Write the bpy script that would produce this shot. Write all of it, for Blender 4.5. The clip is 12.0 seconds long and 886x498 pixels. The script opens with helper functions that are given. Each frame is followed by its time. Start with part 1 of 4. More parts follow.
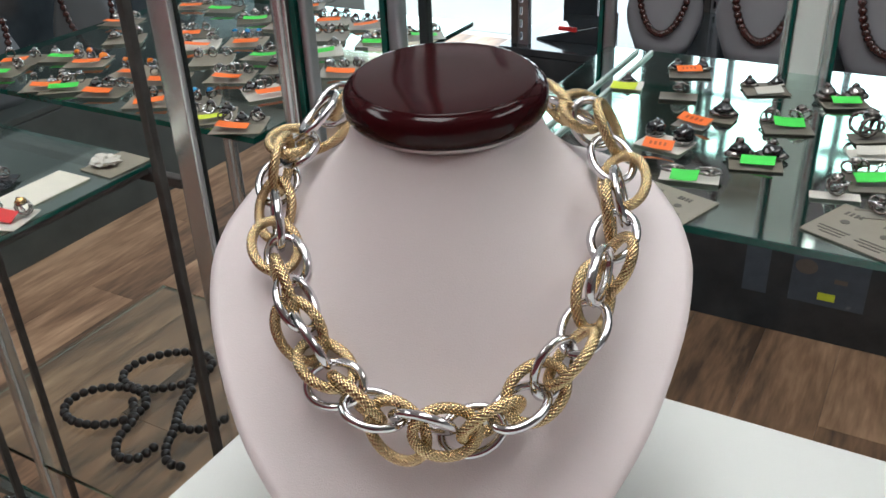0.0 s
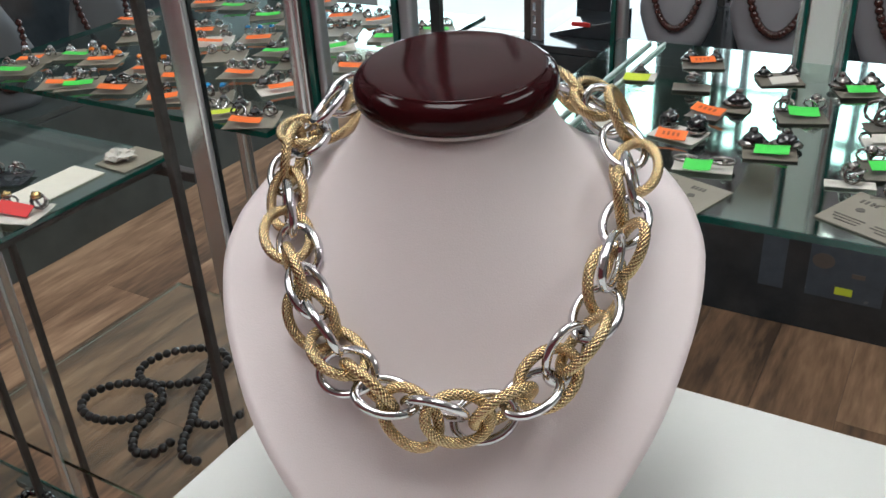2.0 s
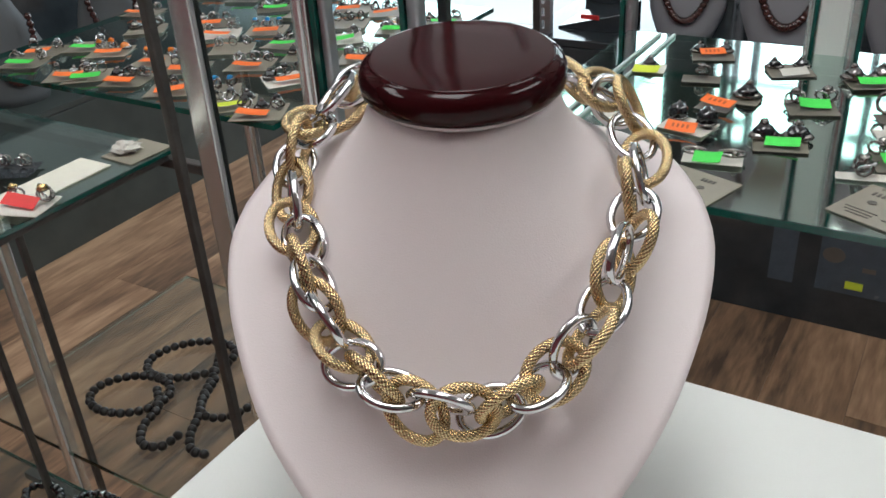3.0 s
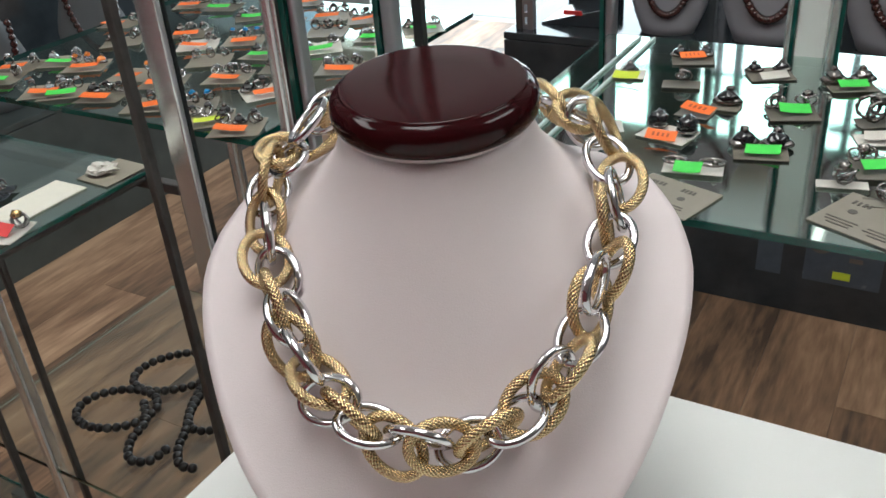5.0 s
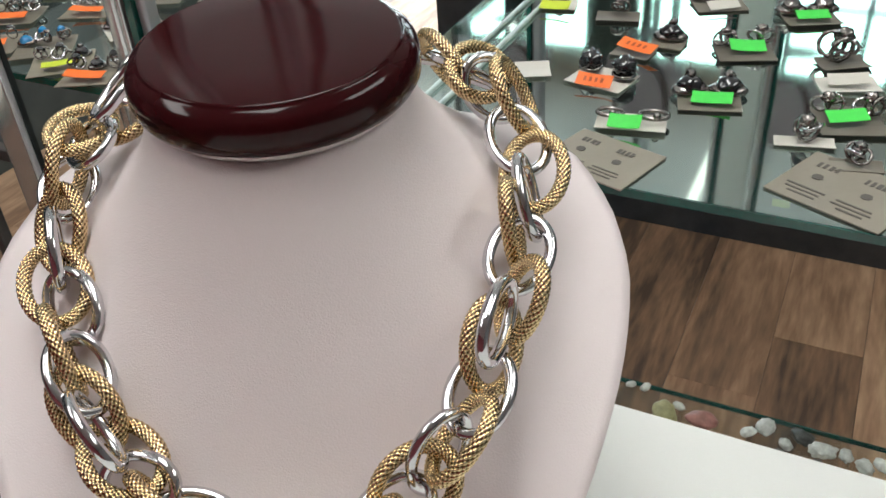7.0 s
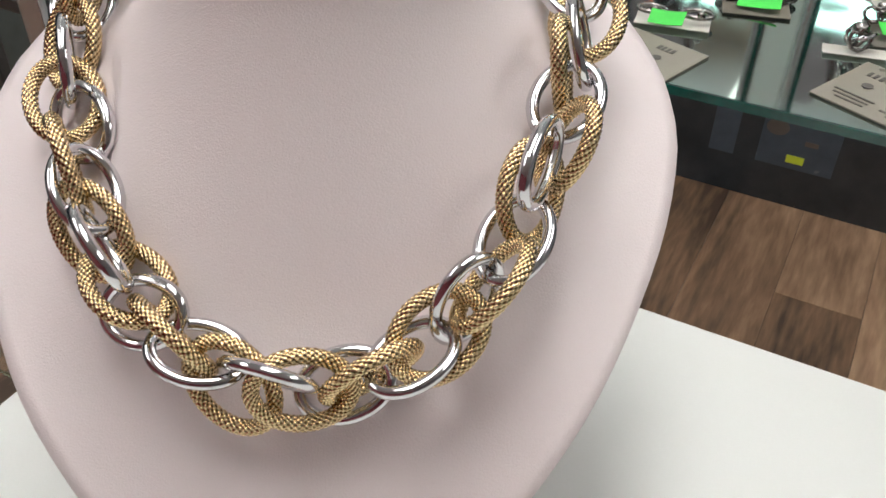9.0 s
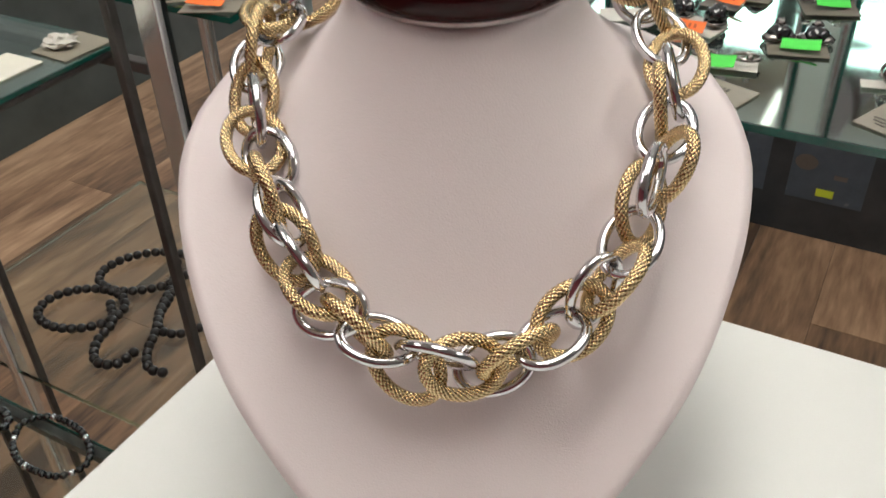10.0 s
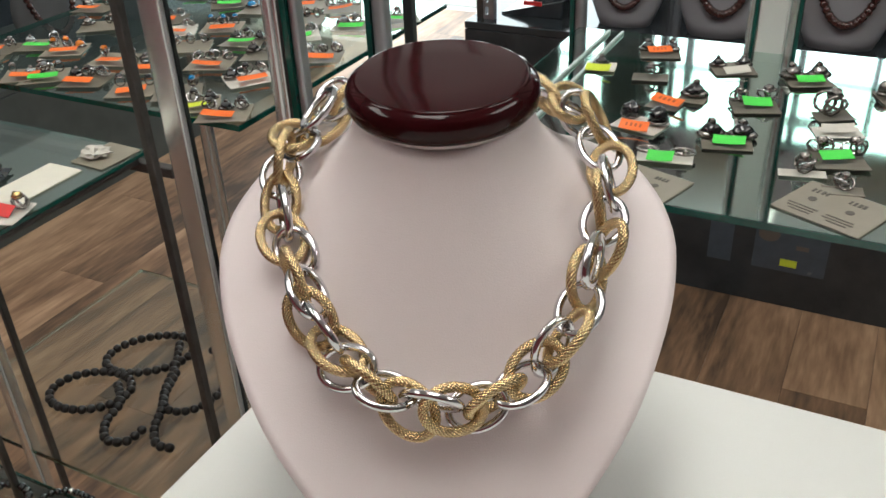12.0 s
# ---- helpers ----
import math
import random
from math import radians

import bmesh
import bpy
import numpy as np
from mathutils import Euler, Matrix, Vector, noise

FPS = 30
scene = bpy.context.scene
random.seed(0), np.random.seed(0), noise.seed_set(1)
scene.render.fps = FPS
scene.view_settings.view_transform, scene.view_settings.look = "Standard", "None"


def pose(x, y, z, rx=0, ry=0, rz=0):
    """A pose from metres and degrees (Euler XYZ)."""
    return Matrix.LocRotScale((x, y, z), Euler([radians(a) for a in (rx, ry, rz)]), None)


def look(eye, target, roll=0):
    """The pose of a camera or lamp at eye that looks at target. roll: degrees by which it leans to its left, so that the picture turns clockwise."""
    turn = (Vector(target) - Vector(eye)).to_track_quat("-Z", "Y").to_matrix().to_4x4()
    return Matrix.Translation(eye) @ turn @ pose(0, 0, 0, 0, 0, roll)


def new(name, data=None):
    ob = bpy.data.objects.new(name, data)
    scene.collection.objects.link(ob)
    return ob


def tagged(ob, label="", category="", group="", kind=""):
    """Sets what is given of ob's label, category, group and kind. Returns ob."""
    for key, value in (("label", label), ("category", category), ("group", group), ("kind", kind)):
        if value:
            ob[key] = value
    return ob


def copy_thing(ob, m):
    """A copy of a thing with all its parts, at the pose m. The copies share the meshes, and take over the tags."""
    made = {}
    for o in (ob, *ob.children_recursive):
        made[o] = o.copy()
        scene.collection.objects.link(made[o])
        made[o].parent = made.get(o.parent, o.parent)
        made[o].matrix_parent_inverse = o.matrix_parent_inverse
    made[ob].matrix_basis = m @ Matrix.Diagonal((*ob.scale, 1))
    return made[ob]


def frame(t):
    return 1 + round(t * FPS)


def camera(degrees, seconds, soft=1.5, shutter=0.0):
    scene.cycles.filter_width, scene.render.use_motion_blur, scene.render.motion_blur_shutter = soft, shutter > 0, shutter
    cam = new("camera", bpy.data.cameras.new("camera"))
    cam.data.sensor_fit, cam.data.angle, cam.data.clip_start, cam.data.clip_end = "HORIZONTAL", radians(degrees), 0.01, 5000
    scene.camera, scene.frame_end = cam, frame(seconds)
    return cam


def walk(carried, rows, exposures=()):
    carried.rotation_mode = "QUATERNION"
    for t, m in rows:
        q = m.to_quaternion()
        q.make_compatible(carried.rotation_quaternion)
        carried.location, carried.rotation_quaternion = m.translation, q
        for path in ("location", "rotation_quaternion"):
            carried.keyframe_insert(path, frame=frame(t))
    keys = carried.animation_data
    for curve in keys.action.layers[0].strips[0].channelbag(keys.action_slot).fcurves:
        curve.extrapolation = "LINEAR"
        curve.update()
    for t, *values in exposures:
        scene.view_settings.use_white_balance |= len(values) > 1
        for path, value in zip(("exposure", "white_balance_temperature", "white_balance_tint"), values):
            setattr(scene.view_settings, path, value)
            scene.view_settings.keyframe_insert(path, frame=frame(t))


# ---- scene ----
cam = camera(53.1, 12.0, soft=1.6, shutter=0.3)
PATH = [
    (0, (0.0124, -0.0166, 1.3205), (-0.8777, 1.4900, 0.3521), -2.54),
    (0.5, (0.0090, -0.0209, 1.3176), (-0.8878, 1.4850, 0.3542), -2.43),
    (1, (0.0151, -0.0169, 1.3193), (-0.8928, 1.4836, 0.3580), -3.10),
    (1.5, (0.0164, -0.0133, 1.3222), (-0.8941, 1.4853, 0.3603), -3.47),
    (2, (0.0147, -0.0181, 1.3164), (-0.9038, 1.4707, 0.3469), -3.43),
    (2.5, (0.0144, -0.0169, 1.3132), (-0.9156, 1.4612, 0.3384), -3.50),
    (4.5, (0.0129, -0.0085, 1.3210), (-0.9079, 1.4626, 0.3271), -4.39),
    (5, (0.0145, -0.0019, 1.3246), (-0.8964, 1.4749, 0.3301), -4.69),
    (5.5, (0.0129, 0.0240, 1.3278), (-0.8684, 1.5075, 0.3167), -4.42),
    (6, (-0.0029, 0.0810, 1.3036), (-0.8192, 1.5592, 0.2318), -3.98),
    (6.5, (-0.0051, 0.0974, 1.3043), (-0.7828, 1.5583, 0.1815), -4.01),
    (8.5, (-0.0329, 0.0980, 1.2707), (-0.7707, 1.4974, 0.0471), -1.01),
    (9, (-0.0194, 0.0906, 1.2660), (-0.7475, 1.4670, 0.0108), 0.53),
    (9.5, (-0.0266, 0.0652, 1.2631), (-0.7802, 1.4566, 0.0399), -1.50),
    (10, (-0.0254, 0.0266, 1.2913), (-0.8300, 1.4337, 0.1196), -1.99),
    (10.5, (-0.0150, 0.0089, 1.3137), (-0.8419, 1.4479, 0.1976), -2.41),
    (11, (-0.0041, -0.0233, 1.3337), (-0.8376, 1.4527, 0.2721), -2.40),
    (11.5, (0.0039, -0.0353, 1.3387), (-0.8216, 1.4618, 0.3008), -2.65),
    (12, (0.0067, -0.0380, 1.3381), (-0.8016, 1.4777, 0.3137), -2.64),
]
walk(cam, [(t, look(eye, target, roll)) for t, eye, target, roll in PATH],
     [(0.0, -0.03, 6080, 8), (2.7, -0.08, 6080, 8), (4.5, -0.08, 6120, 8), (5.5, 0.0, 6150, 7), (6.7, 0.02, 6250, 7), (8.5, 0.2, 6200, 10), (9.5, 0.06, 6450, 10), (10.5, 0.08, 6650, 9), (11.0, -0.05, 6650, 8), (12.0, -0.06, 6480, 8)])

# ---- light ----
world = bpy.data.worlds.new("world")
scene.world = world
world.use_nodes = True
wn = world.node_tree
sky = wn.nodes.new("ShaderNodeTexSky")
sky.sky_type, sky.sun_disc = "NISHITA", False
sky.sun_elevation, sky.sun_rotation = radians(48), radians(-20)
wn.nodes["Background"].inputs["Strength"].default_value = 0.12
wn.links.new(sky.outputs["Color"], wn.nodes["Background"].inputs["Color"])
sun = new("sun", bpy.data.lights.new("sun", "SUN"))
sun.data.energy, sun.data.angle, sun.data.color = 4.0, radians(0.5), (1.0, 0.95, 0.88)
sun.matrix_world = look((-2.5, 9.0, 10.0), (-1.0, 3.0, 0.0))


# ---- materials ----
def nodes_of(name):
    m = bpy.data.materials.new(name)
    m.use_nodes = True
    nt = m.node_tree
    nt.nodes.clear()
    out = nt.nodes.new("ShaderNodeOutputMaterial")
    return m, nt, out


def surface(name, colour, rough=0.5, metal=0.0, scale=40.0, vary=0.15, bump=0.0, fine=400.0, coat=0.0, spec=0.5, random=0.0):
    """A principled material with colour varied at two scales, uneven gloss and fine relief."""
    m, nt, out = nodes_of(name)
    N, L = nt.nodes.new, nt.links.new
    p = N("ShaderNodeBsdfPrincipled")
    p.inputs["Metallic"].default_value = metal
    p.inputs["Coat Weight"].default_value = coat
    p.inputs["Coat Roughness"].default_value = 0.04
    p.inputs["Specular IOR Level"].default_value = spec
    tc = N("ShaderNodeTexCoord")
    a, b = N("ShaderNodeTexNoise"), N("ShaderNodeTexNoise")
    a.inputs["Scale"].default_value, b.inputs["Scale"].default_value = scale, fine
    a.inputs["Detail"].default_value, b.inputs["Detail"].default_value = 4, 2
    for n in (a, b):
        L(tc.outputs["Object"], n.inputs["Vector"])
    mix = N("ShaderNodeMath")
    mix.operation = "MULTIPLY_ADD"
    L(b.outputs["Fac"], mix.inputs[0])
    mix.inputs[1].default_value = 0.35
    L(a.outputs["Fac"], mix.inputs[2])
    ramp = N("ShaderNodeMapRange")
    ramp.inputs["From Min"].default_value, ramp.inputs["From Max"].default_value = 0.4, 0.95
    ramp.inputs["To Min"].default_value, ramp.inputs["To Max"].default_value = 1 - vary, 1 + vary
    L(mix.outputs[0], ramp.inputs["Value"])
    val = ramp.outputs["Result"]
    if random:
        info, r2, mul = N("ShaderNodeObjectInfo"), N("ShaderNodeMapRange"), N("ShaderNodeMath")
        r2.inputs["To Min"].default_value, r2.inputs["To Max"].default_value = 1 - random, 1 + random
        L(info.outputs["Random"], r2.inputs["Value"])
        mul.operation = "MULTIPLY"
        L(val, mul.inputs[0])
        L(r2.outputs["Result"], mul.inputs[1])
        val = mul.outputs[0]
    col = N("ShaderNodeMix")
    col.data_type, col.blend_type = "RGBA", "MULTIPLY"
    col.inputs["Factor"].default_value = 1.0
    col.inputs["A"].default_value = (*colour, 1)
    L(val, col.inputs["B"])
    L(col.outputs["Result"], p.inputs["Base Color"])
    rr = N("ShaderNodeMapRange")
    rr.inputs["To Min"].default_value, rr.inputs["To Max"].default_value = rough * 0.75, min(1, rough * 1.25)
    L(a.outputs["Fac"], rr.inputs["Value"])
    L(rr.outputs["Result"], p.inputs["Roughness"])
    if bump:
        bp = N("ShaderNodeBump")
        bp.inputs["Strength"].default_value, bp.inputs["Distance"].default_value = bump, 0.0006
        L(b.outputs["Fac"], bp.inputs["Height"])
        L(bp.outputs["Normal"], p.inputs["Normal"])
    L(p.outputs[0], out.inputs["Surface"])
    return m


def pane_glass(name, tint, mirror=0.0, ior=1.5, rough=0.03):
    """Thin clear glass: lets the view through, tinted, and mirrors by Fresnel, plus a coating of its own."""
    m, nt, out = nodes_of(name)
    N, L = nt.nodes.new, nt.links.new
    tr, gl, fr, mix = N("ShaderNodeBsdfTransparent"), N("ShaderNodeBsdfGlossy"), N("ShaderNodeFresnel"), N("ShaderNodeMixShader")
    tr.inputs["Color"].default_value = (*tint, 1)
    gl.inputs["Roughness"].default_value = rough
    gl.inputs["Color"].default_value = (0.84, 1.0, 0.94, 1)
    fr.inputs["IOR"].default_value = ior
    add = N("ShaderNodeMath")
    add.operation = "MULTIPLY_ADD"
    add.inputs[1].default_value, add.inputs[2].default_value = 1.6, mirror
    add.use_clamp = True
    L(fr.outputs[0], add.inputs[0])
    L(add.outputs[0], mix.inputs["Fac"])
    L(tr.outputs[0], mix.inputs[1])
    L(gl.outputs[0], mix.inputs[2])
    L(mix.outputs[0], out.inputs["Surface"])
    return m


def clear_back(name, tint):
    """The far face of a sheet of glass."""
    m, nt, out = nodes_of(name)
    tr = nt.nodes.new("ShaderNodeBsdfTransparent")
    tr.inputs["Color"].default_value = (*tint, 1)
    nt.links.new(tr.outputs[0], out.inputs["Surface"])
    return m


def glow(name, colour, strength):
    m, nt, out = nodes_of(name)
    e = nt.nodes.new("ShaderNodeEmission")
    e.inputs["Color"].default_value, e.inputs["Strength"].default_value = (*colour, 1), strength
    nt.links.new(e.outputs[0], out.inputs["Surface"])
    return m


def wood_floor():
    m, nt, out = nodes_of("floor_wood")
    N, L = nt.nodes.new, nt.links.new
    p, tc, mp = N("ShaderNodeBsdfPrincipled"), N("ShaderNodeTexCoord"), N("ShaderNodeMapping")
    info = N("ShaderNodeObjectInfo")
    L(tc.outputs["Object"], mp.inputs["Vector"])
    mp.inputs["Scale"].default_value = (11, 1.6, 11)
    add = N("ShaderNodeVectorMath")
    sc = N("ShaderNodeVectorMath")
    sc.operation = "SCALE"
    sc.inputs[0].default_value = (31, 17, 11)
    L(info.outputs["Random"], sc.inputs["Scale"])
    L(mp.outputs[0], add.inputs[0])
    L(sc.outputs[0], add.inputs[1])
    a, b = N("ShaderNodeTexNoise"), N("ShaderNodeTexNoise")
    a.inputs["Scale"].default_value, a.inputs["Detail"].default_value, a.inputs["Distortion"].default_value = 1.1, 6, 0.6
    b.inputs["Scale"].default_value, b.inputs["Detail"].default_value = 7.0, 5
    for n in (a, b):
        L(add.outputs[0], n.inputs["Vector"])
    ramp = N("ShaderNodeValToRGB")
    e = ramp.color_ramp.elements
    e[0].position, e[0].color = 0.3, (0.085, 0.055, 0.038, 1)
    e[1].position, e[1].color = 0.72, (0.58, 0.38, 0.235, 1)
    e2 = e.new(0.5)
    e2.color = (0.3, 0.178, 0.105, 1)
    s = N("ShaderNodeMath")
    s.operation = "MULTIPLY_ADD"
    s.inputs[1].default_value = 0.35
    L(b.outputs["Fac"], s.inputs[0])
    s2 = N("ShaderNodeMath")
    s2.operation = "MULTIPLY_ADD"
    s2.inputs[1].default_value = 0.75
    s2.inputs[2].default_value = -0.05
    L(a.outputs["Fac"], s2.inputs[0])
    L(s2.outputs[0], s.inputs[2])
    r = N("ShaderNodeMath")
    r.operation = "MULTIPLY_ADD"
    r.inputs[1].default_value = 0.32
    L(info.outputs["Random"], r.inputs[0])
    sub = N("ShaderNodeMath")
    sub.operation = "SUBTRACT"
    L(s.outputs[0], sub.inputs[0])
    sub.inputs[1].default_value = 0.16
    L(sub.outputs[0], r.inputs[2])
    L(r.outputs[0], ramp.inputs["Fac"])
    L(ramp.outputs["Color"], p.inputs["Base Color"])
    p.inputs["Roughness"].default_value = 0.42
    bp = N("ShaderNodeBump")
    bp.inputs["Strength"].default_value, bp.inputs["Distance"].default_value = 0.25, 0.001
    L(b.outputs["Fac"], bp.inputs["Height"])
    L(bp.outputs["Normal"], p.inputs["Normal"])
    L(p.outputs[0], out.inputs["Surface"])
    return m


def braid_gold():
    """Gold-plated wire mesh: bright crossing wires, the shade in the gaps put into the colour."""
    m, nt, out = nodes_of("gold_braid")
    N, L = nt.nodes.new, nt.links.new
    p, uv, sep = N("ShaderNodeBsdfPrincipled"), N("ShaderNodeUVMap"), N("ShaderNodeSeparateXYZ")
    L(uv.outputs[0], sep.inputs[0])

    def wires(ku, kv, weight):
        x, y, s, w = [N("ShaderNodeMath") for _ in range(4)]
        x.operation, y.operation, s.operation, w.operation = "MULTIPLY", "MULTIPLY_ADD", "SINE", "MULTIPLY"
        L(sep.outputs[0], x.inputs[0])
        x.inputs[1].default_value = ku * 2 * math.pi
        L(sep.outputs[1], y.inputs[0])
        y.inputs[1].default_value = kv * 2 * math.pi
        L(x.outputs[0], y.inputs[2])
        L(y.outputs[0], s.inputs[0])
        L(s.outputs[0], w.inputs[0])
        w.inputs[1].default_value = weight
        return w.outputs[0]

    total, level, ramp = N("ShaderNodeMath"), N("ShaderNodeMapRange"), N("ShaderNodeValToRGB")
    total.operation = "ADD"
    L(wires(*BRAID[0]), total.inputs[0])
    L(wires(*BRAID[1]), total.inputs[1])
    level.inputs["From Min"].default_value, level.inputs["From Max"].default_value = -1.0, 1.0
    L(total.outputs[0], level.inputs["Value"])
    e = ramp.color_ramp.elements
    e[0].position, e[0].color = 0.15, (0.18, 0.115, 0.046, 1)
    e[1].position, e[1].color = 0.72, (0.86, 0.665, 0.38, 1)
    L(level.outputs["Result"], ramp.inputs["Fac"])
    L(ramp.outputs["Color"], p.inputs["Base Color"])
    p.inputs["Metallic"].default_value, p.inputs["Roughness"].default_value = 1.0, 0.2
    L(p.outputs[0], out.inputs["Surface"])
    return m


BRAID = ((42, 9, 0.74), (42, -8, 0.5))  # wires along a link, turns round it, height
LEATHER = surface("leatherette", (0.735, 0.655, 0.65), 0.55, scale=9, vary=0.03, bump=0.26, fine=1700, spec=0.38)
LACQUER = surface("lacquer", (0.026, 0.003, 0.0042), 0.1, scale=20, vary=0.2, spec=0.22)
PIPING = surface("piping", (0.72, 0.66, 0.65), 0.6, scale=90, vary=0.05)
SILVER = surface("silver_plate", (0.66, 0.655, 0.67), 0.1, metal=1.0, scale=150, vary=0.05, bump=0.03, fine=900)
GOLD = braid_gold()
BRASS = surface("brass", (0.62, 0.45, 0.2), 0.25, metal=1.0, scale=200, vary=0.15)
TABLE_WHITE = surface("white_laminate", (0.75, 0.76, 0.73), 0.5, scale=5, vary=0.03, bump=0.05, fine=900)
CHROME = surface("chrome", (0.82, 0.84, 0.84), 0.22, metal=0.82, scale=3, vary=0.03, fine=20)
ALU = surface("brushed_steel", (0.46, 0.47, 0.5), 0.35, metal=0.85, scale=3, vary=0.04, fine=20)
SATIN = surface("satin_aluminium", (0.5, 0.51, 0.52), 0.35, metal=0.25, scale=3, vary=0.04, fine=20)
DARK_STEEL = surface("dark_steel", (0.075, 0.07, 0.066), 0.45, metal=0.3, scale=70, vary=0.25, bump=0.1)
GASKET = surface("black_gasket", (0.015, 0.02, 0.02), 0.35, scale=80, vary=0.2)
GLASS = pane_glass("shelf_glass", (0.88, 0.95, 0.92), mirror=0.15)
RACK_GLASS = pane_glass("rack_shelf_glass", (0.86, 0.93, 0.9), mirror=0.2)
MIRROR_GLASS = pane_glass("coated_shelf_glass", (0.66, 0.71, 0.69), mirror=0.4, rough=0.05)
CLEAR = pane_glass("clear_glass", (0.95, 0.975, 0.965), ior=1.28)
BACKFACE = clear_back("glass_underside", (0.93, 0.97, 0.955))
EDGE = surface("glass_edge", (0.006, 0.075, 0.058), 0.15, scale=60, vary=0.3, coat=0.5)
PALE_LINE = surface("pale_line", (0.42, 0.52, 0.49), 0.3, scale=60, vary=0.2)
BLACK = surface("black_board", (0.036, 0.044, 0.05), 0.12, scale=12, vary=0.3)
WALL = surface("wall_paint", (0.3, 0.3, 0.3), 0.7, scale=6, vary=0.08)
RED_GLINT_WALL = surface("red_glint_wall", (0.28, 0.065, 0.075), 0.7, scale=6, vary=0.08)
CREAM_WALL = surface("cream_wall_paint", (0.62, 0.56, 0.48), 0.7, scale=6, vary=0.08)
DARK_WALL = surface("dark_panel", (0.05, 0.06, 0.065), 0.3, scale=5, vary=0.3)
CEILING = surface("ceiling_tile", (0.75, 0.75, 0.73), 0.8, scale=8, vary=0.05)
FLOOR = wood_floor()
GROUT = surface("floor_seam", (0.03, 0.02, 0.016), 0.8)
CARD = surface("card_stock", (0.155, 0.14, 0.11), 0.6, scale=60, vary=0.08, random=0.25)
CARD_DARK = surface("olive_card_stock", (0.22, 0.2, 0.155), 0.4, scale=60, vary=0.1, random=0.3)
CARD_PRINT = surface("printed_card_stock", (0.25, 0.225, 0.18), 0.5, scale=60, vary=0.08)
CARD_WHITE = surface("white_card", (0.6, 0.58, 0.52), 0.55, scale=60, vary=0.05)
PAPER = surface("cream_paper", (0.72, 0.7, 0.6), 0.7, scale=60, vary=0.05)
ORANGE = surface("orange_label", (0.95, 0.19, 0.03), 0.6, scale=90, vary=0.06)
GREEN = surface("green_label", (0.08, 0.72, 0.09), 0.6, scale=90, vary=0.06)
YELLOW = surface("yellow_label", (0.62, 0.75, 0.05), 0.6, scale=90, vary=0.06)
RED = surface("red_label", (0.7, 0.03, 0.03), 0.5, scale=90, vary=0.06)
INK = surface("grey_ink", (0.1, 0.09, 0.08), 0.7)
SLATE = surface("slate_lacquer", (0.06, 0.072, 0.068), 0.4, scale=9, vary=0.3)
SHELL = surface("shell", (0.62, 0.64, 0.6), 0.3, scale=120, vary=0.35, coat=0.4, random=0.35)
SHELL_DARK = surface("dark_shell", (0.06, 0.065, 0.06), 0.3, scale=120, vary=0.5, coat=0.5)
SHELL_OCHRE = surface("ochre_stone", (0.42, 0.4, 0.2), 0.4, scale=120, vary=0.3)
SHELL_PINK = surface("pink_stone", (0.42, 0.2, 0.17), 0.4, scale=120, vary=0.3)
FAINT_INK = surface("faint_ink", (0.5, 0.1, 0.03), 0.7)
GEM_BLACK = surface("black_stone", (0.01, 0.01, 0.012), 0.12, coat=1.0, scale=300, vary=0.3)
GEM_AMBER = surface("amber_stone", (0.75, 0.2, 0.02), 0.15, coat=1.0, scale=300, vary=0.3)
GEM_BLUE = surface("blue_stone", (0.02, 0.22, 0.5), 0.12, coat=1.0, scale=300, vary=0.3)
GEM_CLEAR = surface("pale_stone", (0.42, 0.45, 0.46), 0.1, metal=0.7, coat=1.0, scale=900, vary=0.6)
OLD_SILVER = surface("oxidised_silver", (0.27, 0.255, 0.24), 0.24, metal=1.0, scale=500, vary=0.5)
BEAD = surface("dark_lava_bead", (0.014, 0.011, 0.01), 0.4, scale=300, vary=0.4, bump=0.4, fine=900)
BEAD_BLACK = surface("black_glass_bead", (0.006, 0.006, 0.007), 0.1, coat=1.0, scale=200, vary=0.3)
BEAD_RED = surface("dark_red_bead", (0.055, 0.017, 0.014), 0.25, coat=0.6, scale=200, vary=0.4)
PALE_BUST = surface("pale_velvet", (0.26, 0.26, 0.28), 0.8, scale=30, vary=0.05)
MAUVE_BUST = surface("mauve_velvet", (0.3, 0.25, 0.27), 0.8, scale=30, vary=0.05)
GREY_BUST = surface("grey_velvet", (0.12, 0.13, 0.135), 0.8, scale=30, vary=0.05)
BLUE_REFLECTION = surface("blue_grey_reflection", (0.07, 0.092, 0.118), 0.25, scale=30, vary=0.15)


# ---- builders ----
def thing(name, label, category, at=(0, 0, 0), rz=0.0, group="", kind=""):
    e = new(name)
    e.empty_display_size = 0.02
    e.matrix_world = pose(*at, 0, 0, rz)
    return tagged(e, label, category, group, kind)


def part(name, bm, material, parent=None, label="", smooth=True):
    me = bpy.data.meshes.new(name)
    bmesh.ops.recalc_face_normals(bm, faces=bm.faces)
    bm.to_mesh(me)
    bm.free()
    for mt in material if isinstance(material, (list, tuple)) else (material,):
        me.materials.append(mt)
    me.polygons.foreach_set("use_smooth", [smooth] * len(me.polygons))
    ob = new(name, me)
    if parent is not None:
        ob.parent = parent
    if label:
        ob["label"] = label
    return ob


def again(name, ob, parent, m):
    """One more piece on the mesh of ob."""
    o = new(name, ob.data)
    o.parent = parent
    o.matrix_basis = m
    return o


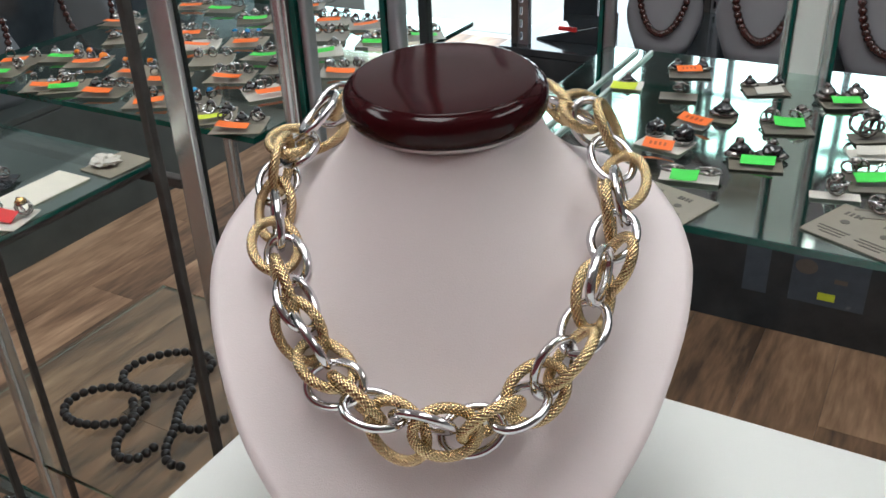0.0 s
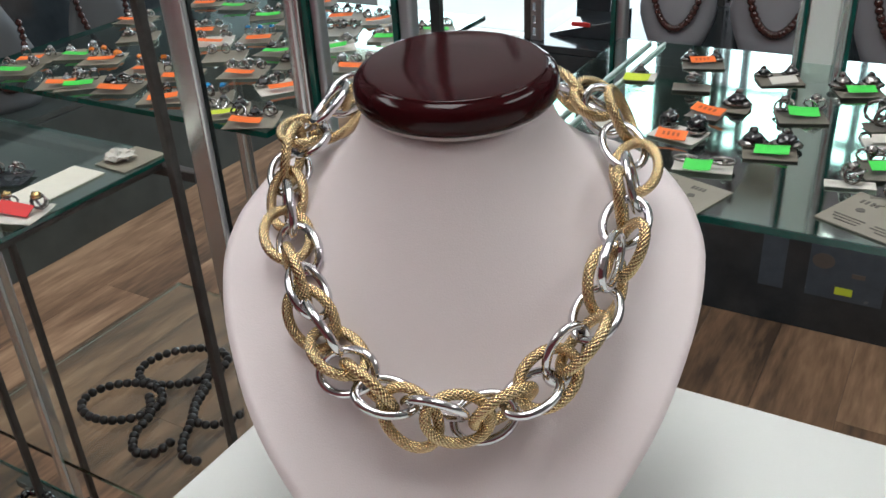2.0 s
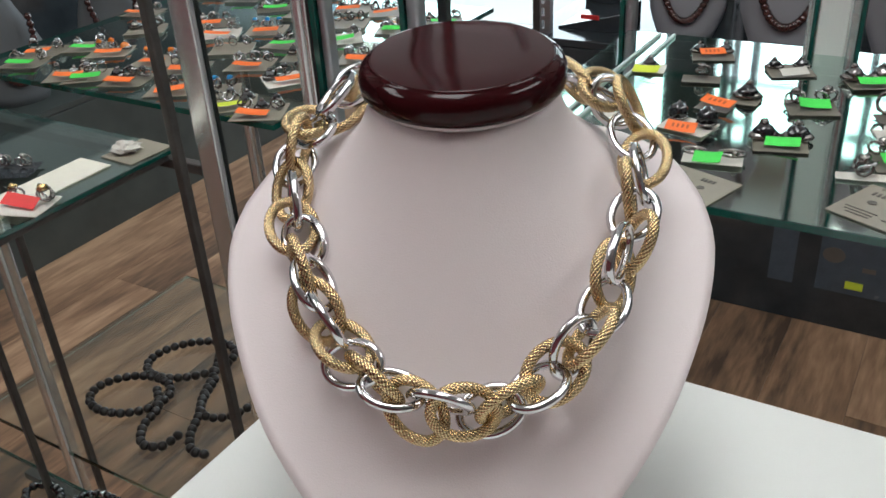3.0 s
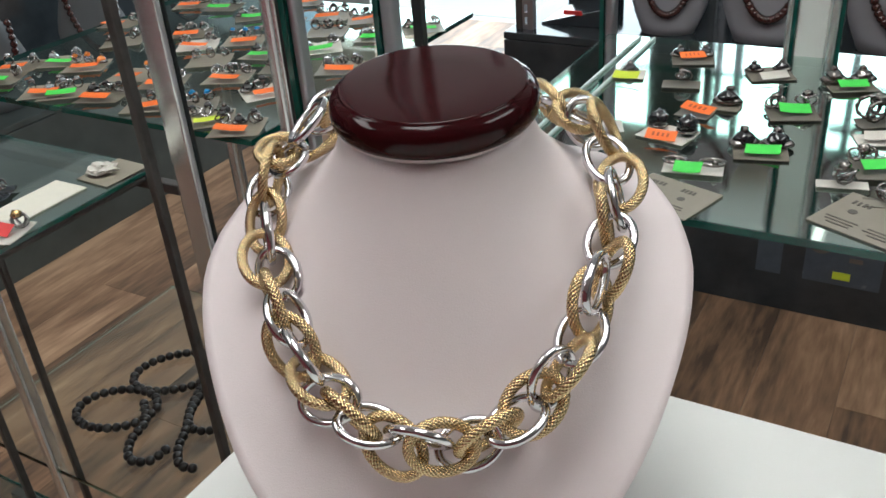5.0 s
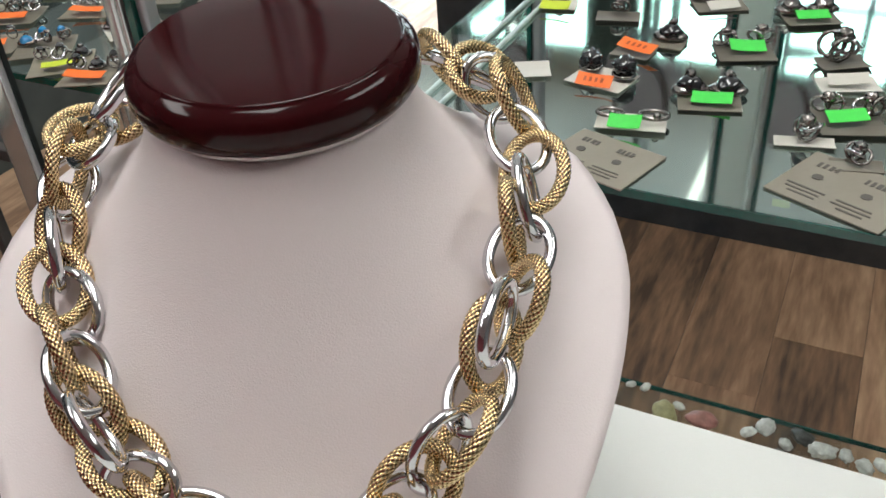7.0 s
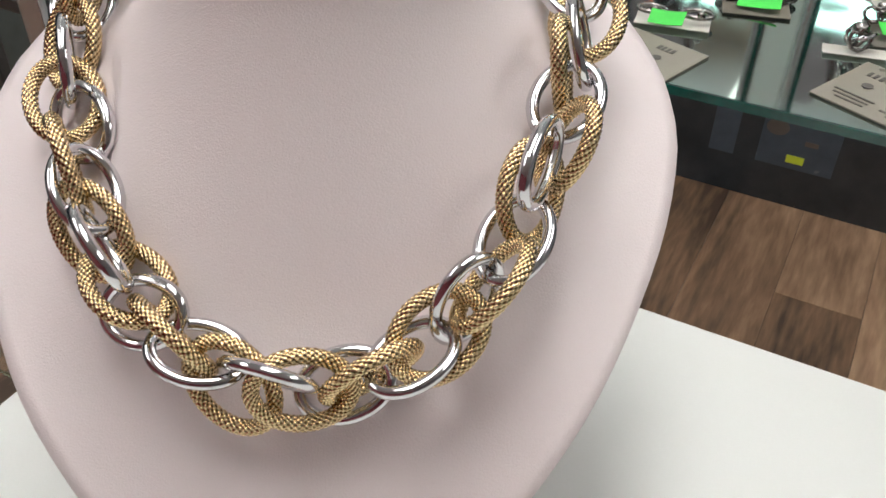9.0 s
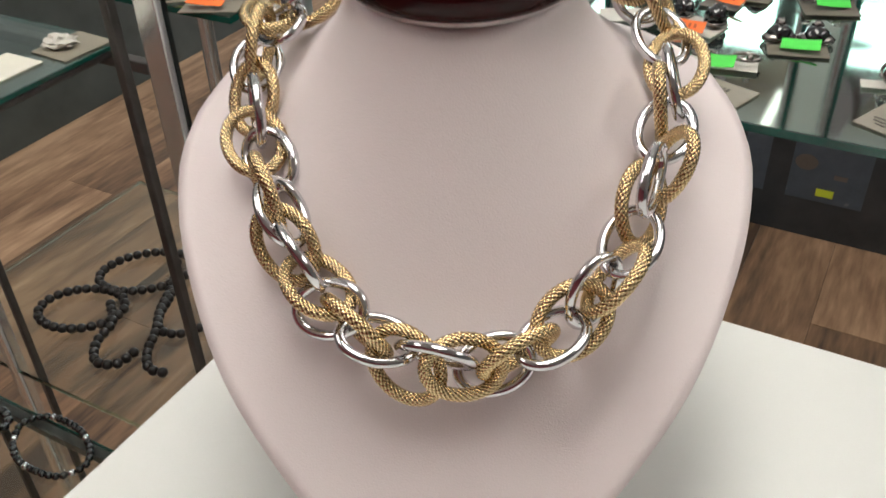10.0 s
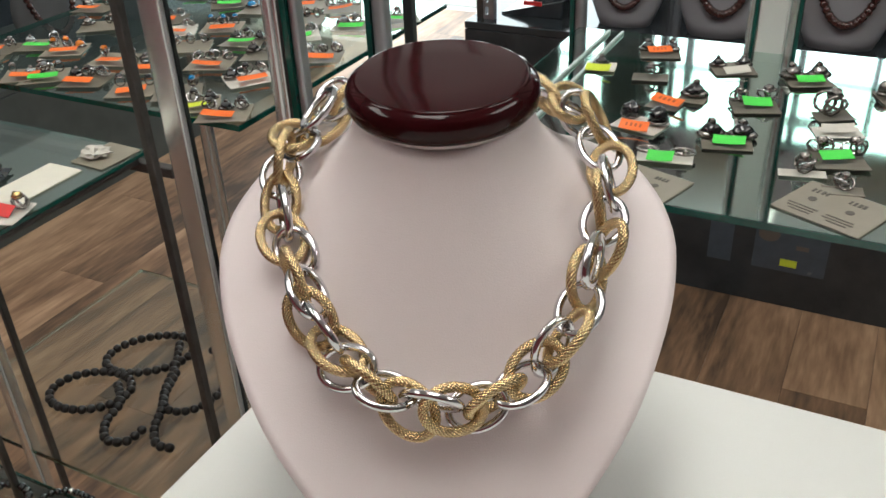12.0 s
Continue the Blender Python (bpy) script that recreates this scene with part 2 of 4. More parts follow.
def box(bm, x0, x1, y0, y1, z0, z1, bevel=0.0, mat=0, m=None):
    v = [bm.verts.new((x, y, z)) for z in (z0, z1) for y in (y0, y1) for x in (x0, x1)]
    faces = [bm.faces.new([v[i] for i in q]) for q in ((0, 2, 3, 1), (4, 5, 7, 6), (0, 1, 5, 4), (2, 6, 7, 3), (0, 4, 6, 2), (1, 3, 7, 5))]
    for f in faces:
        f.material_index = mat
    if bevel:
        edges = list({e for f in faces for e in f.edges})
        r = bmesh.ops.bevel(bm, geom=edges, offset=bevel, segments=2, affect="EDGES", profile=0.6)
        faces = r["faces"]
    if m is not None:
        bmesh.ops.transform(bm, matrix=m, verts=list({w for f in bm.faces for w in f.verts}) if bevel else v)
    return bm


def slab(x0, x1, y0, y1, z0, z1, bevel=0.0):
    return box(bmesh.new(), x0, x1, y0, y1, z0, z1, bevel)


def rounded_bar(x0, x1, y0, y1, h, r):
    """An upright bar with rounded corners."""
    bm = bmesh.new()
    ring = []
    for cx, cy, a0 in ((x1 - r, y1 - r, 0), (x0 + r, y1 - r, 90), (x0 + r, y0 + r, 180), (x1 - r, y0 + r, 270)):
        for k in range(7):
            a = radians(a0 + 15 * k)
            ring.append((cx + r * math.cos(a), cy + r * math.sin(a)))
    low, high = [[bm.verts.new((x, y, z)) for x, y in ring] for z in (0, h)]
    for k in range(len(ring)):
        j = (k + 1) % len(ring)
        bm.faces.new((low[k], low[j], high[j], high[k]))
    return bm


def glass_slab(x0, x1, y0, y1, z0, z1):
    """A sheet of glass: its upper face, its ground edges and its lower face take the three materials."""
    bm = box(bmesh.new(), x0, x1, y0, y1, z0, z1)
    size = (x1 - x0, y1 - y0, z1 - z0)
    thin = size.index(min(size))
    bm.normal_update()
    for f in bm.faces:
        f.material_index = 1 if abs(f.normal[thin]) < 0.5 else (0 if f.normal[thin] > 0 else 2)
    return bm


def lathe(bm, profile, n=24, sx=1.0, sy=1.0, mat=0, m=None):
    rings = []
    for r, z in profile:
        if r < 1e-6:
            rings.append([bm.verts.new((0, 0, z))])
        else:
            rings.append([bm.verts.new((r * sx * math.cos(2 * math.pi * k / n), r * sy * math.sin(2 * math.pi * k / n), z)) for k in range(n)])
    for a, b in zip(rings, rings[1:]):
        for k in range(n):
            q = [a[k % len(a)], a[(k + 1) % len(a)], b[(k + 1) % len(b)], b[k % len(b)]]
            q = [w for i, w in enumerate(q) if w not in q[:i]]
            if len(q) > 2:
                bm.faces.new(q).material_index = mat
    for ring in (rings[0], rings[-1]):
        if len(ring) > 1:
            bm.faces.new(ring).material_index = mat
    if m is not None:
        bmesh.ops.transform(bm, matrix=m, verts=[w for r in rings for w in r])
    return bm


def tube(bm, points, radius, sides=8, closed=False, uv=False, mat=0):
    """A round bar along points."""
    pts = [Vector(p) for p in points]
    n = len(pts)
    rings = []
    up = None
    for i, p in enumerate(pts):
        a = pts[(i - 1) % n] if closed or i else p
        b = pts[(i + 1) % n] if closed or i < n - 1 else p
        d = (b - a).normalized()
        if up is None:
            up = d.orthogonal().normalized()
        up = (up - d * up.dot(d)).normalized()
        side = d.cross(up)
        r = radius[i] if isinstance(radius, (list, tuple)) else radius
        rings.append([bm.verts.new(p + r * (math.cos(2 * math.pi * k / sides) * up + math.sin(2 * math.pi * k / sides) * side)) for k in range(sides)])
    layer = bm.loops.layers.uv.verify() if uv else None
    for i in range(n if closed else n - 1):
        a, b = rings[i], rings[(i + 1) % n]
        for k in range(sides):
            f = bm.faces.new((a[k], a[(k + 1) % sides], b[(k + 1) % sides], b[k]))
            f.material_index = mat
            if uv:
                for loop, (s, c) in zip(f.loops, ((i, k), (i, k + 1), (i + 1, k + 1), (i + 1, k))):
                    loop[layer].uv = (s / n, c / sides)
    if not closed:
        bm.faces.new(rings[0]).material_index = mat
        bm.faces.new(rings[-1]).material_index = mat
    return bm


def ball(bm, r, at=(0, 0, 0), u=10, v=7, scale=(1, 1, 1), mat=0):
    got = bmesh.ops.create_uvsphere(bm, u_segments=u, v_segments=v, radius=r, matrix=Matrix.Translation(at) @ Matrix.Diagonal((*scale, 1)))
    for f in {f for w in got["verts"] for f in w.link_faces}:
        f.material_index = mat
    return bm


def smooth_path(ctrl, n):
    """n points at even steps along a Catmull-Rom curve through ctrl."""
    c = [Vector(p) for p in ctrl]
    c = [2 * c[0] - c[1], *c, 2 * c[-1] - c[-2]]
    raw = []
    for i in range(1, len(c) - 2):
        for k in range(24):
            t = k / 24
            a, b, d, e = c[i - 1], c[i], c[i + 1], c[i + 2]
            raw.append(0.5 * (2 * b + (d - a) * t + (2 * a - 5 * b + 4 * d - e) * t * t + (3 * b - a - 3 * d + e) * t ** 3))
    raw.append(c[-2])
    run = [0.0]
    for a, b in zip(raw, raw[1:]):
        run.append(run[-1] + (b - a).length)
    out = []
    j = 0
    for k in range(n):
        s = run[-1] * k / (n - 1)
        while j < len(run) - 2 and run[j + 1] < s:
            j += 1
        f = (s - run[j]) / max(1e-9, run[j + 1] - run[j])
        out.append(raw[j].lerp(raw[j + 1], f))
    return out


# ---- room ----
def structure(name, bm, material, label):
    return tagged(part(name, bm, material, None, smooth=False), label, name.split("_")[0], kind="structure")


X0, X1, Y0, Y1, H = -4.2, 2.6, -2.4, 4.2, 2.75
floor = structure("floor", slab(X0, X1, Y0, Y1, -0.1, -0.006), GROUT, "brown wood-plank floor of the shop")
structure("ceiling", slab(X0, X1, Y0, Y1, H, H + 0.1), CEILING, "white ceiling over the shop")
# never in view; its red is added for red reflections in the silver
structure("wall_south", slab(X0, X1, Y0 - 0.15, Y0, 0, H), RED_GLINT_WALL, "unseen wall behind the counter, coloured red for the glints in the links")
structure("wall_east", slab(X1, X1 + 0.15, Y0, Y1 + 0.2, 0, H), WALL, "grey painted side wall")
structure("wall_west", slab(X0 - 0.15, X0, Y0, Y1 + 0.2, 0, H), WALL, "grey painted side wall by the cabinets")
structure("ground", slab(-40, 40, Y1 + 0.2, 90, -0.3, -0.1), TABLE_WHITE, "pale sunlit pavement outside the shop window")
# shop front: piers, lintel and panes
for i, (a, b) in enumerate(((X0, -3.6), (-1.25, -1.1), (0.6, X1))):
    structure(f"wall_north_{i + 1}", slab(a, b, Y1, Y1 + 0.2, 0, H), DARK_WALL, "dark shop-front pier between the windows")
structure("wall_north_4", slab(-3.6, 0.6, Y1 + 0.002, Y1 + 0.198, 2.36, H), CREAM_WALL, "cream painted lintel over the shop windows")
for i, (a, b) in enumerate(((-3.6, -1.25), (-1.1, 0.6))):
    w = tagged(new(f"window_{i + 1}"), "tall shop-front window full of daylight", "window", kind="structure")
    fr = bmesh.new()
    bars = [(a, a + 0.05), (b - 0.05, b)]
    x = a + 0.22
    while i and x < b - 0.15:
        wide = (0.025, 0.06, 0.03, 0.09, 0.03)[len(bars) % 5]
        bars.append((x, x + wide))
        x += wide + (0.16, 0.3, 0.11, 0.24)[len(bars) % 4]
    for q in bars:
        box(fr, q[0], q[1], Y1 + 0.05, Y1 + 0.11, 0.0, 2.36)
    part("window_frame", fr, DARK_STEEL, w, smooth=False)
    g = part("pane", glass_slab(a + 0.05, b - 0.05, Y1 + 0.075, Y1 + 0.083, 0.0, 2.36), (CLEAR, EDGE, BACKFACE), w, smooth=False)
    g.visible_shadow = False
sky_lamp = new("window_light", bpy.data.lights.new("window_light", "AREA"))
sky_lamp.data.shape, sky_lamp.data.size, sky_lamp.data.size_y = "RECTANGLE", 4.0, 2.3
sky_lamp.data.energy, sky_lamp.data.color = 130, (0.93, 0.97, 1.0)
sky_lamp.matrix_world = look((-1.5, Y1 + 0.3, 1.25), (-1.5, 0, 1.1))

TUBE_GLOW = glow("light_diffuser", (1.0, 0.97, 0.92), 11.0)
SOFT_GLOW = glow("tube_diffuser", (1.0, 0.96, 0.88), 2.8)
DIM_GLOW = glow("dim_light_diffuser", (1.0, 0.97, 0.92), 8.0)
def ceiling_light(x, y, light):
    c = thing("ceiling_light", "white recessed ceiling light panel", "lamp", (x, y, H), group="ceiling lights")
    f = bmesh.new()
    for q in ((-0.31, -0.28, -0.61, 0.61), (0.28, 0.31, -0.61, 0.61), (-0.28, 0.28, -0.61, -0.58), (-0.28, 0.28, 0.58, 0.61)):
        box(f, *q, -0.03, -0.001)
    part("frame", f, TABLE_WHITE, c, smooth=False)
    part("diffuser", slab(-0.279, 0.279, -0.579, 0.579, -0.02, -0.006), light, c, smooth=False)


ceiling_light(-0.25, 0.32, TUBE_GLOW)
ceiling_light(-1.7, -0.5, DIM_GLOW)
ceiling_light(1.25, 0.9, DIM_GLOW)

tube_light = None
for x, y in ((-0.495, 3.5), (-0.41, 3.5), (-0.325, 3.5)):
    if tube_light is None:
        tube_light = thing("tube_light", "slim white tube light on the shop ceiling", "lamp", (x, y, H), group="tube lights")
        part("housing", slab(-0.03, 0.03, -0.62, 0.62, -0.03, -0.001, 0.003), TABLE_WHITE, tube_light, smooth=False)
        part("tube", slab(-0.018, 0.018, -0.6, 0.6, -0.045, -0.032, 0.004), SOFT_GLOW, tube_light, smooth=False)
    else:
        copy_thing(tube_light, pose(x, y, H))


# ---- black wall cabinets with busts ----
def black_cabinet(x0, x1, y0, y1, top, label, finish=BLACK):
    c = thing("wall_cabinet", label, "cabinet", ((x0 + x1) / 2, (y0 + y1) / 2, 0), group="black wall cabinets")
    a, b = (x1 - x0) / 2, (y1 - y0) / 2
    part("body", slab(-a, a, -b, b, 0, top - 0.02, 0.003), finish, c, smooth=False)
    part("top", slab(-a, a, -b, b, top - 0.018, top, 0.002), finish, c, smooth=False)
    return c


black_cabinet(-1.0, 2.5, 2.026, 2.62, 0.66, "low glossy black cabinet standing on the plank floor")
black_cabinet(-2.9, -2.3, -0.5, 3.3, 0.45, "low slate-grey cabinet along the side wall", SLATE)


def far_bust(at, rz, s, beads, cloth):
    """A pale bust with a string of beads, standing far off."""
    b = thing("necklace_bust", "pale velvet necklace bust on a black cabinet", "display bust", at, rz, group="far busts")
    bm = bmesh.new()
    n = 20
    rows = []
    for j in range(12):
        t = j / 11
        w = 0.045 + 0.075 * math.sin(math.pi * min(1, (1 - t) * 1.25) / 2) ** 1.5 * (1 if t < 0.8 else 1)
        w *= 0.62 + 0.38 * math.sin(math.pi * min(1.0, t * 1.9) / 2)
        d = 0.03 + 0.012 * (1 - t)
        lean = 0.05 * (1 - t)
        rows.append([bm.verts.new((s * w * math.cos(2 * math.pi * k / n), s * (d * math.sin(2 * math.pi * k / n) - lean), s * 0.3 * t)) for k in range(n)])
    for a, c in zip(rows, rows[1:]):
        for k in range(n):
            bm.faces.new((a[k], a[(k + 1) % n], c[(k + 1) % n], c[k]))
    bm.faces.new(rows[0])
    bm.faces.new(rows[-1])
    part("body", bm, cloth, b)
    nk = thing("bead_necklace", "dark red bead necklace on a pale bust", "necklace", at, rz, group="far necklaces")
    first_bead = None
    for k in range(28):
        a = math.pi * (k / 27)
        p = (s * 0.072 * math.cos(a), s * (-0.052 - 0.04 * math.sin(a)), s * (0.22 - 0.16 * math.sin(a)))
        if first_bead is None:
            bm = ball(bmesh.new(), s * 0.0105, u=8, v=6)
            first_bead = part("bead", bm, beads, nk)
            first_bead.matrix_basis = pose(*p)
        else:
            again("bead", first_bead, nk, pose(*p))


for x, s in ((-0.61, 0.85), (-0.375, 0.98), (-0.105, 0.98), (0.185, 0.98)):
    far_bust((x, 2.18, 0.66), 8, s, BEAD_RED, PALE_BUST)
for y, s in ((1.55, 1.1), (1.95, 1.1), (2.35, 1.0)):
    far_bust((-2.5, y, 0.45), 75, s, BEAD_RED, GREY_BUST)

# a second tier of busts on a glass wall shelf above
wall_shelf = thing("wall_shelf", "clear glass wall shelf above the black cabinet", "shelf", (0.3, 2.24, 1.66), group="glass shelves")
part("pane", glass_slab(-1.25, 1.25, -0.22, 0.22, 0, 0.008), (CLEAR, EDGE, BACKFACE), wall_shelf, smooth=False).visible_shadow = False
for x in (-1.1, 0.0, 1.1):
    part("bracket", slab(x - 0.012, x + 0.012, -0.2, 0.22, -0.03, -0.001), CHROME, wall_shelf, smooth=False)
for x, s in ((-0.84, 0.85), (-0.5, 0.9), (-0.16, 0.85), (0.2, 0.9), (0.6, 0.9)):
    far_bust((x, 2.2, 1.668), 4, s, BEAD_RED, MAUVE_BUST)

# ---- white table ----
TX, TY, TZ = -0.3018, 0.4129, 0.9777
table = thing("display_table", "white laminate display table under the necklace bust", "table", (TX, TY, 0))
part("tabletop", slab(0, 1.3, -0.9, 0, TZ - 0.022, TZ, 0.0012), TABLE_WHITE, table, smooth=False)
part("side_panel", slab(0.012, 0.032, -0.89, -0.01, 0, TZ - 0.022), TABLE_WHITE, table, smooth=False)
part("side_panel", slab(1.27, 1.29, -0.89, -0.01, 0, TZ - 0.022), TABLE_WHITE, table, smooth=False)

# ---- necklace bust ----
BX, BY, BR = -0.1653, 0.2868, 25.34
bust = thing("necklace_bust", "pale pink leatherette necklace bust with dark red lacquered cap", "display bust", (BX, BY, TZ), BR)
NECK_U, NECK_V, NECK_Z, NECK_AT = 0.0405, 0.0385, 0.2172, (0.0015, 0.012)
RIM = [(0.0, -0.127, 0.0187), (0.0394, -0.1081, 0.0489), (0.0776, -0.0786, 0.0906), (0.1007, -0.0378, 0.1184), (0.1105, -0.0026, 0.1363), (0.1097, 0.021, 0.1465),
       (0.1052, 0.0395, 0.152), (0.094, 0.0555, 0.1605), (0.0675, 0.0655, 0.1694), (0.0343, 0.0668, 0.1734), (0.0, 0.0632, 0.1746)]
FLARE, DROP = (1.25, 1.65), (1.05, 1.25)  # exponents at the front and at the back


def bust_shell():
    """A neck that flares into a shield-shaped chest plate."""
    half = smooth_path(RIM, 41)
    ring = half + [Vector((-p.x, p.y, p.z)) for p in half[-2:0:-1]]
    n = len(ring)
    bm = bmesh.new()
    rows = []
    for j in range(29):
        b = j / 28
        row = []
        for k, r in enumerate(ring):
            a = math.pi * (k if k <= 40 else n - k) / 40
            nu = NECK_U * math.sin(a) * (1 if k <= 40 else -1)
            top = Vector((NECK_AT[0] + nu, NECK_AT[1] - NECK_V * math.cos(a), NECK_Z - 0.012 * (1 + math.cos(a)) / 2))
            f = (1 - math.cos(a)) / 2
            h = b ** (FLARE[0] + (FLARE[1] - FLARE[0]) * f)
            w = 1 - (1 - b) ** (DROP[0] + (DROP[1] - DROP[0]) * f)
            row.append(bm.verts.new((top.x + (r.x - top.x) * h, top.y + (r.y - top.y) * h, top.z + (r.z - top.z) * w)))
        rows.append(row)
    for a, c in zip(rows, rows[1:]):
        for k in range(n):
            bm.faces.new((a[k], a[(k + 1) % n], c[(k + 1) % n], c[k]))
    return bm, ring


shell, rim_ring = bust_shell()
body = part("body", shell, LEATHER, bust, "pale pink leatherette chest and neck")
thick = body.modifiers.new("plate", "SOLIDIFY")
thick.thickness, thick.offset = 0.003, -1
cap_m = pose(*NECK_AT, NECK_Z, 6.0, 0, 0)
part("neck_seam", lathe(bmesh.new(), [(0.97, -0.0088), (1.01, -0.0082), (1.02, -0.007), (1.01, -0.0058), (0.97, -0.005)], 72, NECK_U, NECK_V, m=cap_m), PIPING, bust)
CAP = [(0.0, -0.0056), (1.0, -0.0056), (1.06, -0.0053), (1.083, -0.0036), (1.091, -0.0006), (1.086, 0.0024), (1.066, 0.0047), (1.03, 0.0063), (0.985, 0.0074), (0.968, 0.0078), (0.962, 0.0083), (0.955, 0.0085), (0.94, 0.0086), (0.5, 0.0086), (0.0, 0.0086)]
part("cap", lathe(bmesh.new(), CAP, 96, NECK_U, NECK_V, m=cap_m), LACQUER, bust, "oval dark red lacquered wooden cap")
part("column", lathe(bmesh.new(), [(0.016, 0.014), (0.016, 0.19)], 20, m=pose(*NECK_AT, 0)), LACQUER, bust)
part("base", lathe(bmesh.new(), [(0.0, 0.0), (0.94, 0.0), (1.0, 0.003), (1.0, 0.011), (0.94, 0.015), (0.0, 0.0155)], 64, 0.06, 0.045, m=pose(*NECK_AT, 0)), LACQUER, bust, "dark red lacquered oval foot")

# ---- chain necklace ----
necklace = thing("chain_necklace", "chunky necklace of silver links and gold braided links", "necklace", (BX, BY, TZ), BR)


def oval_link(name, length, width, wire, material, n=48, sides=12, rib=0.0):
    """An oval ring of round wire; with rib, a sleeve of crossing braid ribs that deep."""
    a, b = length / 2 - wire, width / 2 - wire
    bm = bmesh.new()
    layer = bm.loops.layers.uv.verify()
    rings = []
    for k in range(n):
        t = 2 * math.pi * k / n
        p = Vector((a * math.cos(t), b * math.sin(t), 0))
        out = Vector((b * math.cos(t), a * math.sin(t), 0)).normalized()
        ring = []
        for q in range(sides):
            v = 2 * math.pi * q / sides
            r = wire + rib * sum(w * math.sin(a1 * t + a2 * v) for a1, a2, w in BRAID)
            ring.append(bm.verts.new(p + out * (r * math.cos(v)) + Vector((0, 0, r * math.sin(v)))))
        rings.append(ring)
    for k in range(n):
        c, d = rings[k], rings[(k + 1) % n]
        for q in range(sides):
            f = bm.faces.new((c[q], c[(q + 1) % sides], d[(q + 1) % sides], d[q]))
            for loop, (i, j) in zip(f.loops, ((k, q), (k, q + 1), (k + 1, q + 1), (k + 1, q))):
                loop[layer].uv = (i / n, j / sides)
    return part(name, bm, material, necklace)


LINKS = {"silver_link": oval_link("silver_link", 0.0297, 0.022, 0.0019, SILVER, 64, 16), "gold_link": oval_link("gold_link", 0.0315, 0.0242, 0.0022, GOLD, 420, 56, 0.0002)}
LINKS["silver_link"]["label"], LINKS["gold_link"]["label"] = "polished silver link", "gold braided link"
LAID = set()


def link(name, m):
    if name in LAID:
        again(name, LINKS[name], necklace, m)
    else:
        LAID.add(name)
        LINKS[name].matrix_basis = m


def silver(x, y, z, rx, ry, rz):
    """A silver link, placed in millimetres from the foot of the bust."""
    link("silver_link", pose(x / 1000, y / 1000, z / 1000, rx, ry, rz))


def gold(x, y, z, rx, ry, rz):
    link("gold_link", pose(x / 1000, y / 1000, z / 1000, rx, ry, rz))


# two strands of links, hooked into one another, from one side of the neck over the chest to the other
silver(58.0, 56.1, 192.3, 148, 27, -7)
gold(63.2, 48.4, 195.2, 43, 5, 52)
silver(67.8, 44.6, 190.4, -111, 50, 11)
gold(74.9, 35.7, 191.0, 167, 61, -28)
silver(74.8, 23.4, 181.7, 3, 27, -73)
gold(79.3, 11.3, 176.2, -159, 29, -90)
silver(76.3, -2.1, 175.0, -65, 42, -80)
gold(71.0, -10.8, 170.7, 161, 81, -26)
silver(72.7, -16.5, 163.7, -11, 25, -115)
gold(72.0, -33.7, 159.2, 155, 64, 165)
silver(64.6, -45.5, 161.6, -85, 14, -111)
gold(63.0, -41.2, 148.9, 50, -55, 79)
silver(58.7, -52.9, 141.6, -174, 26, -112)
gold(53.1, -65.1, 136.0, -152, 40, -144)
silver(46.6, -64.2, 129.7, -86, 66, -143)
gold(39.4, -72.3, 124.0, -40, 33, -147)
silver(33.0, -77.1, 120.6, 179, 12, -136)
gold(21.9, -77.6, 114.4, -119, 25, -159)
silver(14.2, -75.9, 107.2, -52, 16, -168)
gold(4.3, -83.4, 112.6, -71, -17, -164)
silver(-5.0, -81.3, 115.8, -125, 5, 160)
gold(-15.0, -81.4, 111.4, -57, -42, 151)
silver(-24.7, -75.8, 117.1, 170, -12, 176)
gold(-31.8, -73.1, 120.4, -119, -29, 151)
silver(-41.8, -66.1, 121.9, -56, 14, 168)
gold(-45.6, -62.2, 129.0, 1, -17, 136)
silver(-50.7, -61.7, 140.8, -114, -27, 132)
gold(-58.2, -50.2, 137.2, -54, -50, 139)
silver(-59.2, -44.5, 147.2, 32, -29, 114)
gold(-65.3, -38.9, 150.8, 84, -48, 123)
silver(-67.9, -20.2, 153.7, -47, -19, 132)
gold(-74.4, -14.0, 157.6, -16, -27, 121)
silver(-73.3, -8.0, 167.0, -83, -38, 106)
gold(-78.4, 7.5, 164.8, -27, -51, 89)
silver(-80.8, 26.7, 169.2, -177, -27, 95)
gold(-77.0, 23.6, 180.2, 96, -49, 78)
silver(-69.5, 29.7, 184.9, -148, -5, -58)
gold(-74.3, 35.2, 187.3, 9, -3, 86)
silver(-61.0, 41.0, 198.2, -28, -29, 60)
gold(-60.6, 48.1, 186.9, 10, -27, 34)
silver(-55.5, 56.0, 197.5, -1, -27, 76)
# behind the neck
for k in range(7):
    a = radians(28 + 20.5 * k)
    here = (NECK_AT[0] + 0.056 * math.cos(a), NECK_AT[1] + 0.03 + 0.03 * math.sin(a), 0.197)
    link("silver_link" if k % 2 else "gold_link", pose(*here, 0, 0, math.degrees(a) + 90) @ pose(0, 0, 0, 20 if k % 2 else 70))


